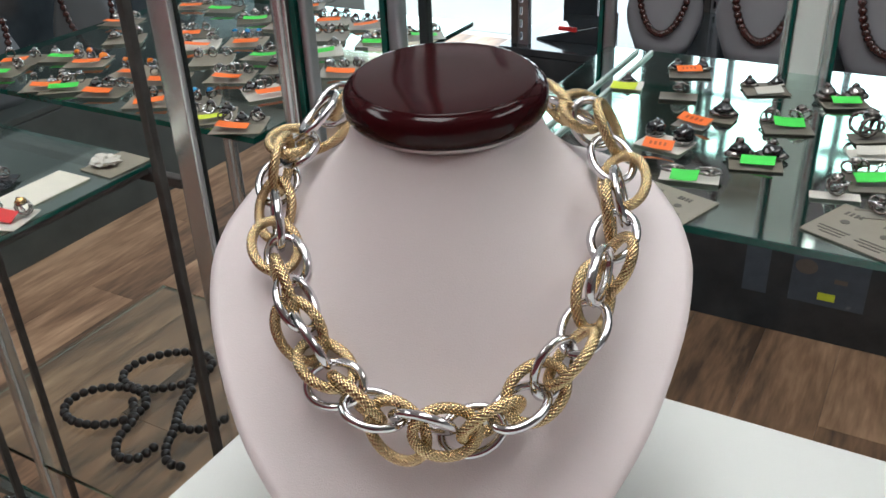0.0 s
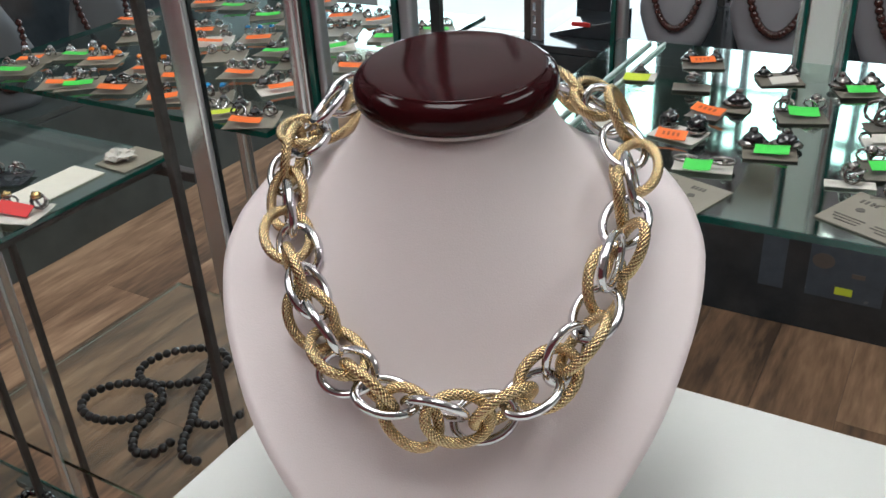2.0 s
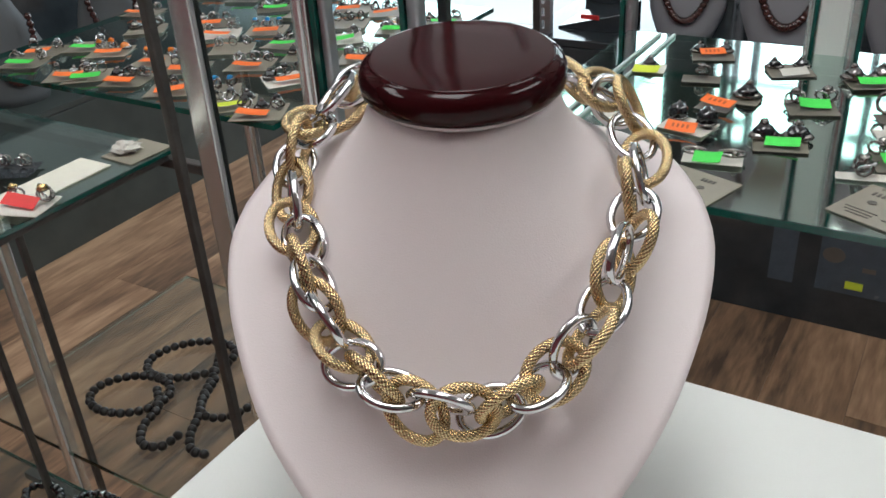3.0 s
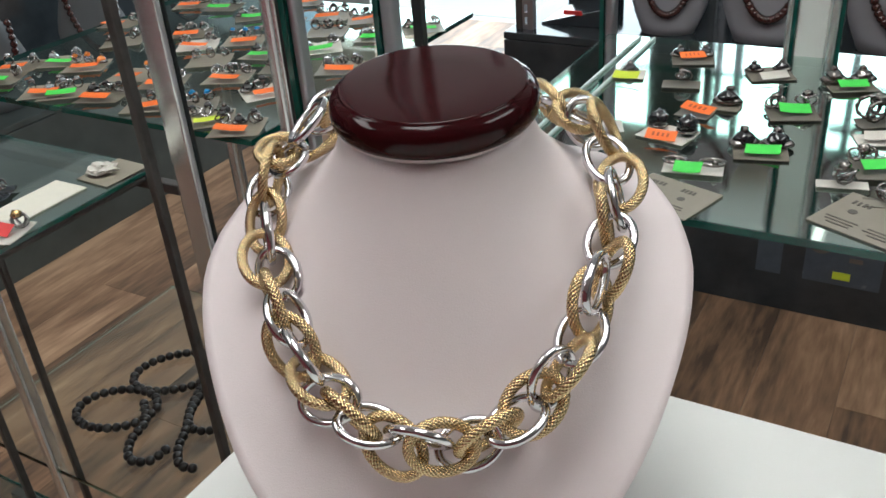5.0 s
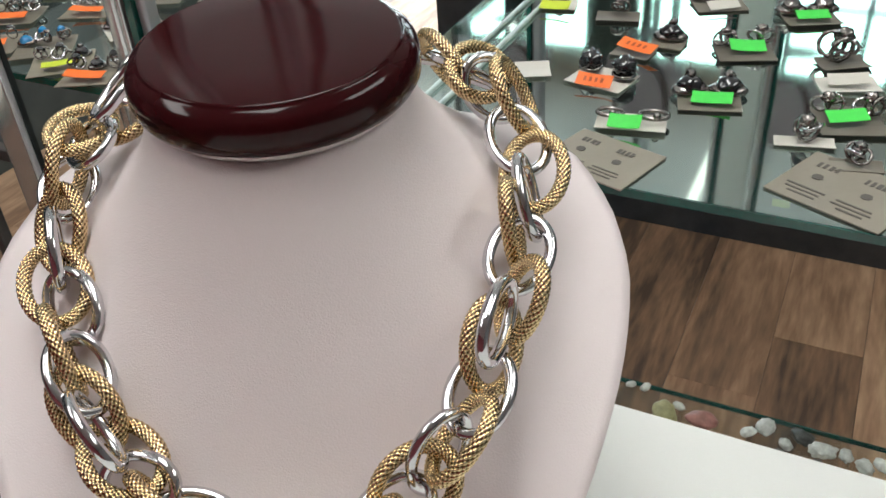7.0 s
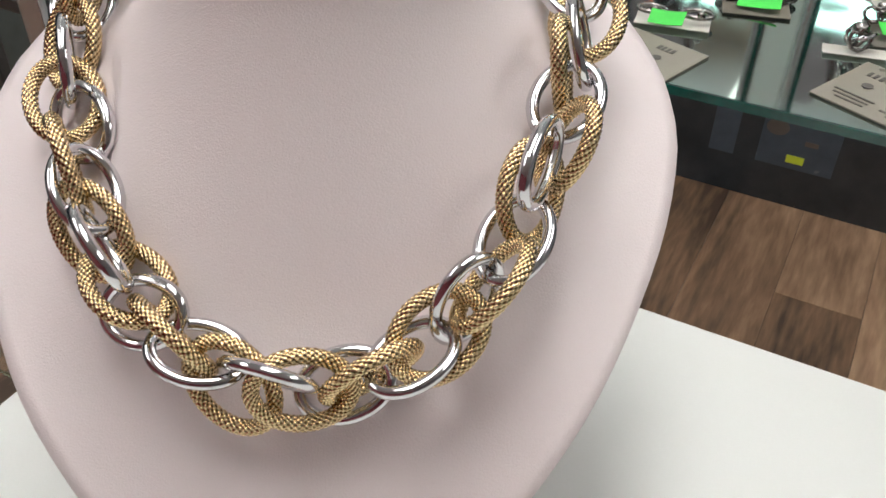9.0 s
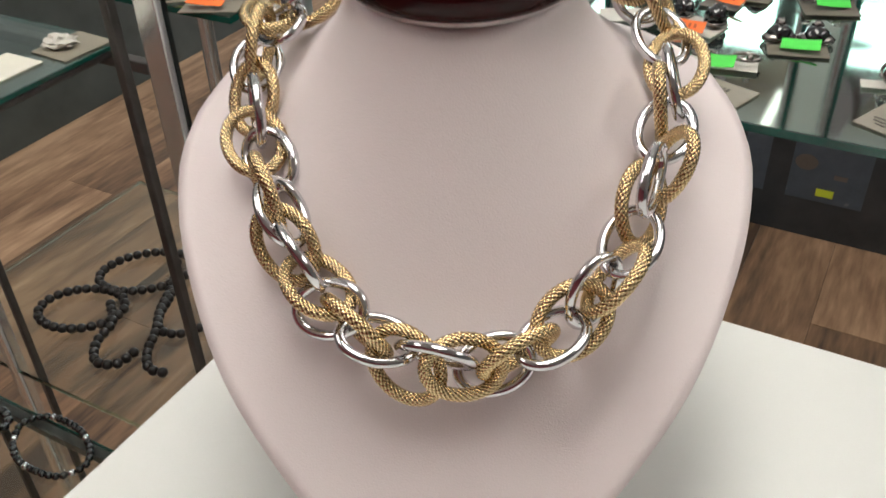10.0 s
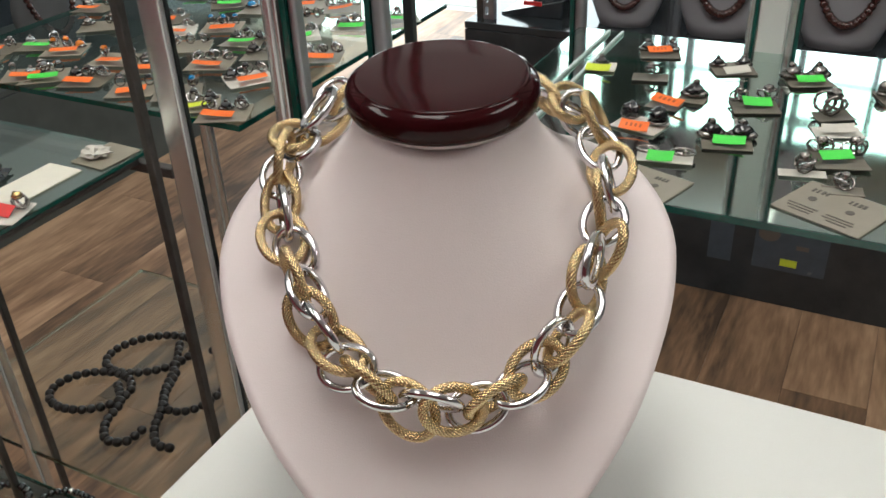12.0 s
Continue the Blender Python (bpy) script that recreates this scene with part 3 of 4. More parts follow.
# ---- glass cabinets ----
def upright(name, at, kind, label, z0=0.0, z1=2.1):
    """A cabinet post. kind: profile of chrome with gasket and glass edge, or a thin steel rod."""
    t = thing("cabinet_post", label, "post", (at[0], at[1], z0), group="cabinet posts")
    h = z1 - z0
    if kind == "profile":
        part("profile", rounded_bar(-0.014, 0.006, -0.008, -0.002, h, 0.0028), CHROME, t)
        part("lip", rounded_bar(0.0063, 0.0083, -0.0085, -0.004, h, 0.0009), SATIN, t)
        part("gasket", slab(0.0085, 0.0097, -0.006, -0.003, 0, h), GASKET, t, smooth=False)
    elif kind == "glazed":
        part("profile", rounded_bar(-0.013, -0.0035, -0.006, 0.006, h, 0.0038), CHROME, t)
        part("lip", rounded_bar(-0.0033, 0.001, -0.0065, 0.006, h, 0.0016), CHROME, t)
        part("gasket", slab(0.0012, 0.0032, -0.006, 0.006, 0, h), GASKET, t, smooth=False)
        part("glass_edge", slab(0.0034, 0.0074, -0.006, 0.004, 0, h), EDGE, t, smooth=False)
        part("back_profile", rounded_bar(0.0076, 0.0135, -0.004, 0.006, h, 0.0024), ALU, t)
    elif kind == "panelled":
        # daylight between the glass edges, put in as a white bar
        part("daylight_strip", rounded_bar(-0.013, 0.013, -0.004, 0.006, h, 0.002), TABLE_WHITE, t, "white strip standing in for daylight")
        part("profile", rounded_bar(0.0135, 0.0215, -0.008, 0.006, h, 0.0038), CHROME, t)
        part("profile", rounded_bar(-0.0215, -0.0165, -0.008, 0.006, h, 0.0024), CHROME, t)
        part("glass_edge", slab(-0.0162, -0.0133, -0.006, 0.004, 0, h), EDGE, t, smooth=False)
        part("glass_edge", slab(0.0218, 0.0248, -0.006, 0.004, 0, h), EDGE, t, smooth=False)
    elif kind == "edged":
        part("glass_edge", slab(-0.0085, -0.0042, -0.006, 0.004, 0, h), EDGE, t, smooth=False)
        part("profile", rounded_bar(-0.004, 0.0075, -0.006, 0.006, h, 0.004), ALU, t)
    elif kind == "rod":
        part("rod", rounded_bar(-0.0033, 0.0033, -0.0033, 0.0033, h, 0.0012), DARK_STEEL, t)
    elif kind == "steel":
        part("profile", rounded_bar(-0.008, 0.008, -0.008, 0.008, h, 0.0055), CHROME, t)
    elif kind == "dark":
        part("rod", slab(-0.0035, 0.0035, -0.0035, 0.0035, 0, h, 0.001), GASKET, t, smooth=False)
    return t


upright("a", (-0.4163, 0.3501), "rod", "thin dark steel rack post")
upright("b", (-0.4203, 0.3896), "profile", "chrome cabinet post with black gasket and glass door edge")
upright("c", (-0.3392, 0.4093), "glazed", "chrome cabinet post with black gasket and glass door edge")
upright("d", (-0.3203, 0.4955), "edged", "chrome cabinet post with green glass edge")
upright("e", (-0.2908, 0.487), "dark", "thin black cabinet post")
upright("p1", (-0.744, 0.4154), "rod", "thin dark steel rack post")
upright("p2", (-0.7833, 0.4152), "steel", "brushed steel cabinet post")
upright("p3", (-0.6838, 0.3288), "rod", "thin dark steel rack post")
upright("leg", (-0.7549, 0.7607), "steel", "brushed steel cabinet post", 0.0, 1.05)


def glass_shelf(x0, x1, y0, y1, z, glass, label, t=0.005, edge=EDGE):
    s = thing("glass_shelf", label, "shelf", ((x0 + x1) / 2, (y0 + y1) / 2, z - t), group="glass shelves")
    a, b = (x1 - x0) / 2, (y1 - y0) / 2
    g = part("pane", glass_slab(-a + 0.0012, a - 0.0012, -b + 0.0012, b - 0.0012, 0, t), (glass, edge, BACKFACE), s, smooth=False)
    g.visible_shadow = False
    for q in ((-a, a, -b, -b + 0.0011), (-a, a, b - 0.0011, b), (-a, -a + 0.0011, -b + 0.0012, b - 0.0012), (a - 0.0011, a, -b + 0.0012, b - 0.0012)):
        part("ground_edge", slab(*q, 0.0001, t - 0.0001), edge, s, "ground glass edge", smooth=False)
    return s


SHELF = 1.06
glass_shelf(-0.284, 0.8, 0.4805, 0.8286, SHELF, MIRROR_GLASS, "mirrored glass shelf with cards of earrings")
glass_shelf(-0.87, -0.4542, 0.4826, 0.8623, SHELF, GLASS, "clear glass shelf crowded with rings on cards")
glass_shelf(-0.95, -0.4734, -0.22, 0.4, 1.071, RACK_GLASS, "clear glass rack shelf with earring cards", 0.003)
glass_shelf(-0.94, -0.4628, 0.4093, 0.76, 0.642, CLEAR, "low clear glass shelf with bead strings", edge=CLEAR)
glass_shelf(-0.2507, 0.8, 0.4628, 0.7206, 0.70, CLEAR, "low clear glass shelf with loose stones")
glass_shelf(-0.94, -0.444, -0.21, 0.3458, 0.695, CLEAR, "low clear glass rack shelf with black bracelets")


def rail(a, b, size, material, label):
    """A square bar between two places, level."""
    (x0, y0, z), (x1, y1, _) = a, b
    t = thing("rack_rail", label, "rail", ((x0 + x1) / 2, (y0 + y1) / 2, z), group="rack rails")
    h = size / 2
    part("bar", slab(-abs(x1 - x0) / 2 - h, abs(x1 - x0) / 2 + h, -abs(y1 - y0) / 2 - h, abs(y1 - y0) / 2 + h, -h, h, 0.0012), material, t, smooth=False)
    return t


rail((-0.744, 0.394, 1.0605), (-0.447, 0.394, 1.0605), 0.008, DARK_STEEL, "dark steel rail carrying the rack shelf")
rail((-0.476, -0.21, 1.0655), (-0.476, 0.388, 1.0655), 0.0045, DARK_STEEL, "dark steel rail along the rack shelf")
rail((-0.734, 0.3412, 0.684), (-0.4294, 0.3412, 0.684), 0.009, DARK_STEEL, "dark steel rail carrying the low rack shelf")
# pale lines mirrored in the shelf, added as thin bars lying on it
for x in (-0.2495, -0.2355):
    rail((x, 0.49, SHELF + 0.0016), (x, 0.82, SHELF + 0.0016), 0.003, PALE_LINE, "pale strip added on the earring shelf for a mirrored glass edge")
upright("corner", (-0.2907, 0.848), "edged", "steel cabinet post with green glass edge")
upright("r1", (-0.0937, 0.8136), "panelled", "chrome cabinet post with green glass edges and a white strip for daylight", 1.06, 2.1)
upright("r3", (0.1164, 0.8067), "glazed", "chrome cabinet post with green glass edge", 1.06, 2.1)


# ---- slotted shop uprights and dark boards behind the black cabinet ----
def slotted(x, y, label):
    t = thing("slotted_upright", label, "upright", (x, y, 0.66), group="slotted uprights")
    bm = bmesh.new()
    box(bm, -0.006, -0.001, -0.008, 0.008, 0, 1.6)
    box(bm, 0.008, 0.024, -0.01, 0.01, 0, 1.6)
    for k in range(50):
        box(bm, -0.0011, 0.0081, -0.008, 0.008, k * 0.032, k * 0.032 + 0.011)
    part("channel", bm, ALU, t, smooth=False)
    part("flange", slab(-0.024, -0.0062, -0.012, 0.012, 0, 1.6, 0.002), DARK_STEEL, t, smooth=False)


slotted(-0.955, 2.07, "steel slotted upright on the end of the black cabinet")
slotted(-0.58, 2.55, "steel slotted upright behind the busts")


def board(x0, x1, y, z0, z1, label):
    b = thing("back_board", label, "board", ((x0 + x1) / 2, y, z0), group="back boards")
    part("panel", slab(-(x1 - x0) / 2, (x1 - x0) / 2, -0.008, 0.008, 0, z1 - z0, 0.001), BLACK, b, smooth=False)


board(-0.97, -0.868, 2.4, 0.66, 2.0, "dark glossy display board on the cabinet")
board(-0.775, 2.4, 2.58, 0.66, 1.42, "dark glossy display board behind the busts")
side_board = thing("back_board", "dark glossy display board along the side wall", "board", (-2.87, 1.4, 0.45), group="back boards")
part("panel", slab(-0.01, 0.01, -1.8, 1.8, 0, 1.5, 0.001), BLACK, side_board, smooth=False)
# window reflection on the glossy black front, put in as blue-grey sheets
sheet = thing("price_card", "blue-grey painted window reflection with a yellow sticker on the black cabinet", "price card", (-0.1125, 2.0245, 0.105), group="price cards")
part("card", slab(-0.0875, 0.0875, -0.001, 0.001, 0.0, 0.17), BLUE_REFLECTION, sheet, smooth=False)
part("sticker", slab(-0.02, 0.02, -0.0024, -0.0012, 0.016, 0.036), YELLOW, sheet, "yellow price sticker", smooth=False)
# dark marks inside the painted reflection
part("printed_bar", slab(0.012, 0.042, -0.0022, -0.0012, 0.068, 0.08), INK, sheet, smooth=False)
part("printed_mark", lathe(bmesh.new(), [(0.0, 0.0012), (0.026, 0.0012), (0.026, 0.002), (0.0, 0.002)], 16, 1.0, 0.8, m=pose(-0.055, 0, 0.1, 90, 0, 0)), INK, sheet, smooth=False)
small_sheet = thing("price_card", "small plain blue-grey painted reflection on the black cabinet", "price card", (-0.282, 2.0245, 0.105), group="price cards")
part("card", slab(-0.03, 0.03, -0.001, 0.001, 0.0, 0.15), BLUE_REFLECTION, small_sheet, smooth=False)


tray = thing("display_tray", "black sloping jewellery tray with a red tab on the black cabinet", "tray", (-0.85, 2.2, 0.66))
bm = slab(-0.085, 0.085, -0.08, 0.08, 0, 0.046, 0.003)
for v in bm.verts:
    v.co.z *= min(1.0, 0.08 + (v.co.x + 0.085) / 0.095)
part("body", bm, BLACK, tray, smooth=False)
part("tab", slab(-0.02, 0.03, -0.086, -0.0805, 0.03, 0.041, 0.001), RED, tray, "red tab", smooth=False)


# ---- cards with jewellery ----
def lumpy(size, at, lumps, rough, seed, flat=1.0):
    """A stone or casting with a knobbly surface, one closed mesh."""
    bm = bmesh.new()
    bmesh.ops.create_icosphere(bm, subdivisions=3, radius=1.0)
    for v in bm.verts:
        k = 1 + rough * noise.noise(v.co * lumps + Vector((seed * 7.3, seed, 0)))
        v.co = Vector((v.co.x * k * size + at[0], v.co.y * k * size + at[1], v.co.z * k * size * flat + at[2]))
    return bm


def gem(kind, px, py, z, size, stone, c, rnd):
    """One jewel on a card."""
    if kind == "ring":
        size *= 0.82
        turn = rnd.uniform(-0.5, 0.5)
        ca, sa = math.cos(turn), math.sin(turn)
        n = 28
        ring = [(px + ca * size * math.cos(a), py + sa * size * math.cos(a), z + size * 0.95 + size * math.sin(a)) for a in [2 * math.pi * k / n for k in range(n)]]
        part("ring", tube(bmesh.new(), ring, [size * (0.14 + 0.12 * max(0.0, math.sin(2 * math.pi * k / n))) for k in range(n)], 6, closed=True), OLD_SILVER, c)
        part("stone", lumpy(size * 0.66, (px, py, z + 2.15 * size), 2.2, 0.25, rnd.random(), 0.75), stone, c)
        rim = [(px + size * 0.74 * math.cos(a), py + size * 0.62 * math.sin(a), z + 1.95 * size) for a in [2 * math.pi * k / 32 for k in range(32)]]
        part("setting", tube(bmesh.new(), rim, [size * (0.12 + 0.07 * (k % 4 < 2)) for k in range(32)], 5, closed=True), OLD_SILVER, c)
    elif kind == "pave":
        part("stud", lumpy(size, (px, py, z + size * 0.9), 4.2, 0.5, rnd.random(), 0.95), stone, c)
        rim = [(px + size * 0.95 * math.cos(a), py + size * 0.95 * math.sin(a), z + size * 0.3) for a in [2 * math.pi * k / 24 for k in range(24)]]
        part("setting", tube(bmesh.new(), rim, size * 0.16, 6, closed=True), OLD_SILVER, c)
    elif kind == "dome":
        part("setting", lathe(bmesh.new(), [(size * 1.15, 0.0), (size * 1.2, size * 0.2), (size * 0.95, size * 0.5)], 14, 1.25, 0.85, m=pose(px, py, z, 0, 0, rnd.uniform(-30, 30))), OLD_SILVER, c)
        part("stone", lumpy(size * 0.98, (px, py, z + size * 0.5), 1.8, 0.18, rnd.random(), 0.72), stone, c)
        part("clasp", lumpy(size * 0.4, (px, py + size * 0.4, z + size * 1.15), 3.0, 0.6, rnd.random()), OLD_SILVER, c)
    elif kind == "ball":
        part("stud", ball(bmesh.new(), size, (px, py, z + size * 0.95), 14, 9), stone, c)
        part("rim", lathe(bmesh.new(), [(size * 1.05, 0.0), (size * 1.12, size * 0.25), (size * 0.98, size * 0.45)], 16, m=pose(px, py, z)), OLD_SILVER, c)
    elif kind == "hoop":
        bm = bmesh.new()
        tube(bm, [(px + size * 1.25 * math.cos(a), py + size * 0.8 * math.sin(a), z + 0.0022) for a in [2 * math.pi * k / 22 for k in range(22)]], size * 0.2, 6, closed=True)
        part("hoop", bm, OLD_SILVER, c)
        part("stone", ball(bmesh.new(), size * 0.35, (px + size * 0.3, py - size * 0.8, z + 0.004), 8, 5), stone, c)
    else:
        # a cluster: small bands leaning on one another with a stone or two
        for k in range(3):
            cx, cy, tilt = px + size * rnd.uniform(-0.7, 0.7), py + size * rnd.uniform(-0.5, 0.5), rnd.uniform(-60, 60)
            turn = pose(cx, cy, z + size * rnd.uniform(0.75, 1.0), 90 + tilt, 0, rnd.uniform(-50, 50))
            n = 24
            band = [turn @ Vector((size * 0.8 * math.cos(a), size * 0.8 * math.sin(a), 0)) for a in [2 * math.pi * q / n for q in range(n)]]
            part("band", tube(bmesh.new(), band, [size * (0.13 + 0.06 * (q % 3 == 0)) for q in range(n)], 6, closed=True), OLD_SILVER if k else SILVER, c)
        part("stone", lumpy(size * 0.6, (px, py, z + size * 1.6), 2.2, 0.35, rnd.random(), 0.8), stone, c)
        part("bezel", lathe(bmesh.new(), [(size * 0.62, 0.0), (size * 0.7, size * 0.12), (size * 0.56, size * 0.26)], 12, m=pose(px, py, z + size * 1.3)), OLD_SILVER, c)


TAG_WORD = {ORANGE: "orange", GREEN: "green", YELLOW: "yellow", RED: "red", CARD_WHITE: "white"}
CARD_RND = random.Random(11)


def jewel_card(x, y, z, rz, tag, jewels, stone, w=0.036, d=0.034, card=CARD, tag_w=0.026, tag_y=None, tag_turn=0.0, size=0.006, pitch=0.0, lean=(14, 30), bars=False):
    """A bent card lying on a shelf: jewels along its back, a price sticker across it, its front bare."""
    word = TAG_WORD[tag] if tag in TAG_WORD else "small"
    c = thing("jewellery_card", f"beige card of silver jewellery with {word} price sticker", "jewellery card", (x, y, z), rz, group="jewellery cards")
    rnd = CARD_RND
    bm = bmesh.new()
    lift = 0.0004
    box(bm, -w / 2, w / 2, -d / 2, d / 2, lift, lift + 0.0005)
    bend = rnd.uniform(0.5, 1.6) * 0.001
    bmesh.ops.subdivide_edges(bm, edges=[e for e in bm.edges if abs(e.verts[0].co.y - e.verts[1].co.y) > d / 2], cuts=4)
    for v in bm.verts:
        v.co.z += bend * abs(2 * v.co.y / d) ** 2 + max(0.0, v.co.y) * pitch
    part("card", bm, card, c, smooth=False)
    if tag:
        ty = -d * 0.05 if tag_y is None else tag_y
        bm = bmesh.new()
        box(bm, -tag_w / 2, tag_w / 2, -0.0048, 0.0048, 0, 0.0004)
        bmesh.ops.subdivide_edges(bm, edges=[e for e in bm.edges if abs(e.verts[0].co.x - e.verts[1].co.x) > tag_w / 2], cuts=4)
        curl = rnd.uniform(0.0, 0.001)
        for v in bm.verts:
            v.co.z += curl * (2 * v.co.x / tag_w) ** 2
        st = part("sticker", bm, tag, c, smooth=False)
        if bars:
            for k in range(4):
                a = tag_w * (-0.3 + 0.16 * k)
                part("printed_bar", slab(a, a + tag_w * 0.07, -0.0016, 0.0016, 0.0006 + curl * 0.4, 0.0008 + curl * 0.4), FAINT_INK, st, smooth=False)
        st.matrix_basis = pose(rnd.uniform(-0.003, 0.003), ty, lift + 0.0042 + bend, rnd.uniform(*lean), rnd.uniform(-6, 6), tag_turn + rnd.uniform(-9, 9))
    n = len(jewels)
    for k, kind in enumerate(jewels):
        px = 0.0 if n == 1 else (k / (n - 1) - 0.5) * w * 0.62
        gem(kind, px, d * 0.24, lift + 0.001 + bend + max(0.0, d * 0.24) * pitch, size * rnd.uniform(0.9, 1.1), stone, c, rnd)
    return c


def left(x, y, tag, stone, jewels=("ring", "ring"), rz=26, **more):
    jewels = (jewels[0], "orn") + jewels[1:] if len(jewels) < 3 else jewels
    jewels = tuple("dome" if j == "ring" and CARD_RND.random() < 0.45 else j for j in jewels)
    jewel_card(x, y + 0.006, SHELF, rz + CARD_RND.uniform(-14, 14), tag, jewels, stone, **{**dict(w=0.043, d=0.039, size=0.0051, tag_w=0.027, tag_y=-0.0097, lean=(-2, 9), card=CARD_DARK), **more})


# ring shelf, front row
left(-0.823, 0.5437, ORANGE, GEM_CLEAR, ("ring",))
left(-0.808, 0.5095, GREEN, OLD_SILVER, ("orn",))
left(-0.7906, 0.5733, GREEN, GEM_CLEAR, ("ring",))
left(-0.751, 0.57, ORANGE, GEM_AMBER, ("orn", "ring"))
left(-0.7277, 0.4997, ORANGE, OLD_SILVER, ("ring",), rz=45)
left(-0.7056, 0.5024, GREEN, GEM_CLEAR, ("ring", "ring"))
left(-0.6594, 0.5098, ORANGE, GEM_BLACK, ("ring", "orn"))
left(-0.6784, 0.5647, ORANGE, GEM_AMBER, ("orn",))
left(-0.6302, 0.5579, ORANGE, GEM_CLEAR, ("ring", "orn"))
left(-0.598, 0.5071, ORANGE, GEM_BLACK, ("ring", "ring"))
left(-0.553, 0.5156, None, GEM_BLUE, ("ring", "orn"))
left(-0.5183, 0.4984, YELLOW, GEM_BLACK, ("orn", "ring"))
left(-0.4813, 0.492, ORANGE, GEM_BLACK, ("orn", "dome", "orn"))
# second row
left(-0.514, 0.5688, ORANGE, GEM_BLACK, ("dome", "orn"), card=CARD_WHITE, rz=40)
left(-0.5771, 0.5901, ORANGE, GEM_CLEAR, ("orn", "orn"))
left(-0.6315, 0.6232, None, GEM_CLEAR, ("orn", "ring", "orn"))
left(-0.6826, 0.6607, ORANGE, OLD_SILVER, ("orn",), card=CARD_WHITE)
left(-0.7251, 0.6936, ORANGE, OLD_SILVER, ("ring", "orn"))
left(-0.7797, 0.6461, None, OLD_SILVER, ("ring",))
left(-0.8421, 0.7005, ORANGE, OLD_SILVER, ("ring",))
left(-0.6437, 0.6911, ORANGE, GEM_BLUE, ("ring", "ring"))
left(-0.5882, 0.6579, GREEN, GEM_BLACK, ("dome", "dome"))
left(-0.5426, 0.6315, None, GEM_BLACK, ("dome", "ring"))
left(-0.5428, 0.6913, GREEN, GEM_CLEAR, ("dome",), card=CARD_WHITE)
left(-0.4867, 0.6462, ORANGE, GEM_CLEAR, ("ball", "orn"))
# back rows
left(-0.6976, 0.7713, GREEN, OLD_SILVER, ("ring", "orn"))
left(-0.7646, 0.7931, GREEN, OLD_SILVER, ("ring",))
left(-0.8165, 0.7948, ORANGE, OLD_SILVER, ("ring", "ring"))
left(-0.645, 0.7598, None, GEM_BLUE, ("ring", "ring"))
left(-0.6038, 0.7967, ORANGE, GEM_BLACK, ("orn", "orn"))
left(-0.5717, 0.7412, None, OLD_SILVER, ("ring", "ring"))
left(-0.5567, 0.7973, ORANGE, GEM_BLACK, ("orn", "orn"))
left(-0.5082, 0.7424, GREEN, GEM_CLEAR, ("dome", "orn"))
left(-0.4748, 0.7816, GREEN, OLD_SILVER, ("ring", "orn"))
left(-0.6747, 0.8394, ORANGE, OLD_SILVER, ("ring",))


def right(x, y, tag, stone, jewels, rz=24, **more):
    kw = dict(w=0.042, d=0.038, size=0.0068, tag_w=0.024, bars=tag is ORANGE)
    kw.update(more)
    for key, s in (("w", 0.865), ("d", 0.91), ("size", 0.93), ("tag_w", 0.93)):
        kw[key] *= s
    jewel_card(x, y, SHELF, rz, tag, jewels, stone, **kw)


# earring shelf
right(-0.185, 0.7733, ORANGE, GEM_BLACK, ("dome", "dome"), rz=18, tag_turn=8, size=0.0062)
right(-0.2248, 0.7162, YELLOW, GEM_BLACK, ("dome",), rz=10, card=CARD_WHITE, w=0.032, d=0.026, tag_w=0.024, tag_y=-0.014, size=0.006)
right(-0.1753, 0.7039, None, OLD_SILVER, ("orn",), rz=12, w=0.036, d=0.02, size=0.0064)
right(-0.1141, 0.7527, CARD_WHITE, GEM_BLACK, ("dome", "dome"), rz=24, tag_w=0.024, tag_y=-0.014, size=0.0062)
right(-0.1306, 0.6701, None, GEM_BLACK, ("dome",), rz=0, w=0.026, d=0.026, size=0.0085)
right(-0.1482, 0.6469, ORANGE, OLD_SILVER, (), rz=-6, w=0.03, d=0.024, tag_w=0.03, tag_y=0.0, tag_turn=-24)
right(-0.0811, 0.6708, GREEN, OLD_SILVER, ("orn", "orn"), rz=20, tag_w=0.025)
right(-0.1554, 0.6007, ORANGE, GEM_BLACK, ("pave", "pave"), rz=-12, card=CARD_WHITE, w=0.044, d=0.032, size=0.0072, tag_y=-0.013, tag_turn=14)
right(-0.0877, 0.5945, GREEN, GEM_BLACK, ("dome", "dome"), rz=14, size=0.0082, tag_y=-0.008, tag_w=0.025)
right(-0.1219, 0.5481, GREEN, OLD_SILVER, ("hoop", "hoop"), rz=10, w=0.046, d=0.022, card=CARD_WHITE, size=0.0068, tag_y=-0.008, tag_w=0.02)
right(-0.0497, 0.7431, GREEN, OLD_SILVER, ("dome", "dome"), rz=24, size=0.0082, tag_y=-0.008, tag_w=0.024)
right(-0.0209, 0.669, None, OLD_SILVER, ("orn",), rz=30, w=0.034, d=0.022, size=0.0105)
right(-0.015, 0.6386, CARD_WHITE, OLD_SILVER, (), rz=20, w=0.04, d=0.022, card=CARD_WHITE, tag_w=0.025)
right(-0.0095, 0.589, GREEN, OLD_SILVER, ("orn", "orn"), rz=18, size=0.0072)
right(-0.0293, 0.5573, None, OLD_SILVER, ("orn",), rz=12, w=0.036, d=0.012, card=CARD_WHITE, size=0.007)
right(-0.0017, 0.5404, None, OLD_SILVER, ("orn",), rz=12, w=0.03, d=0.014, size=0.006)
right(0.0241, 0.7279, ORANGE, OLD_SILVER, ("ball", "ball"), rz=24)
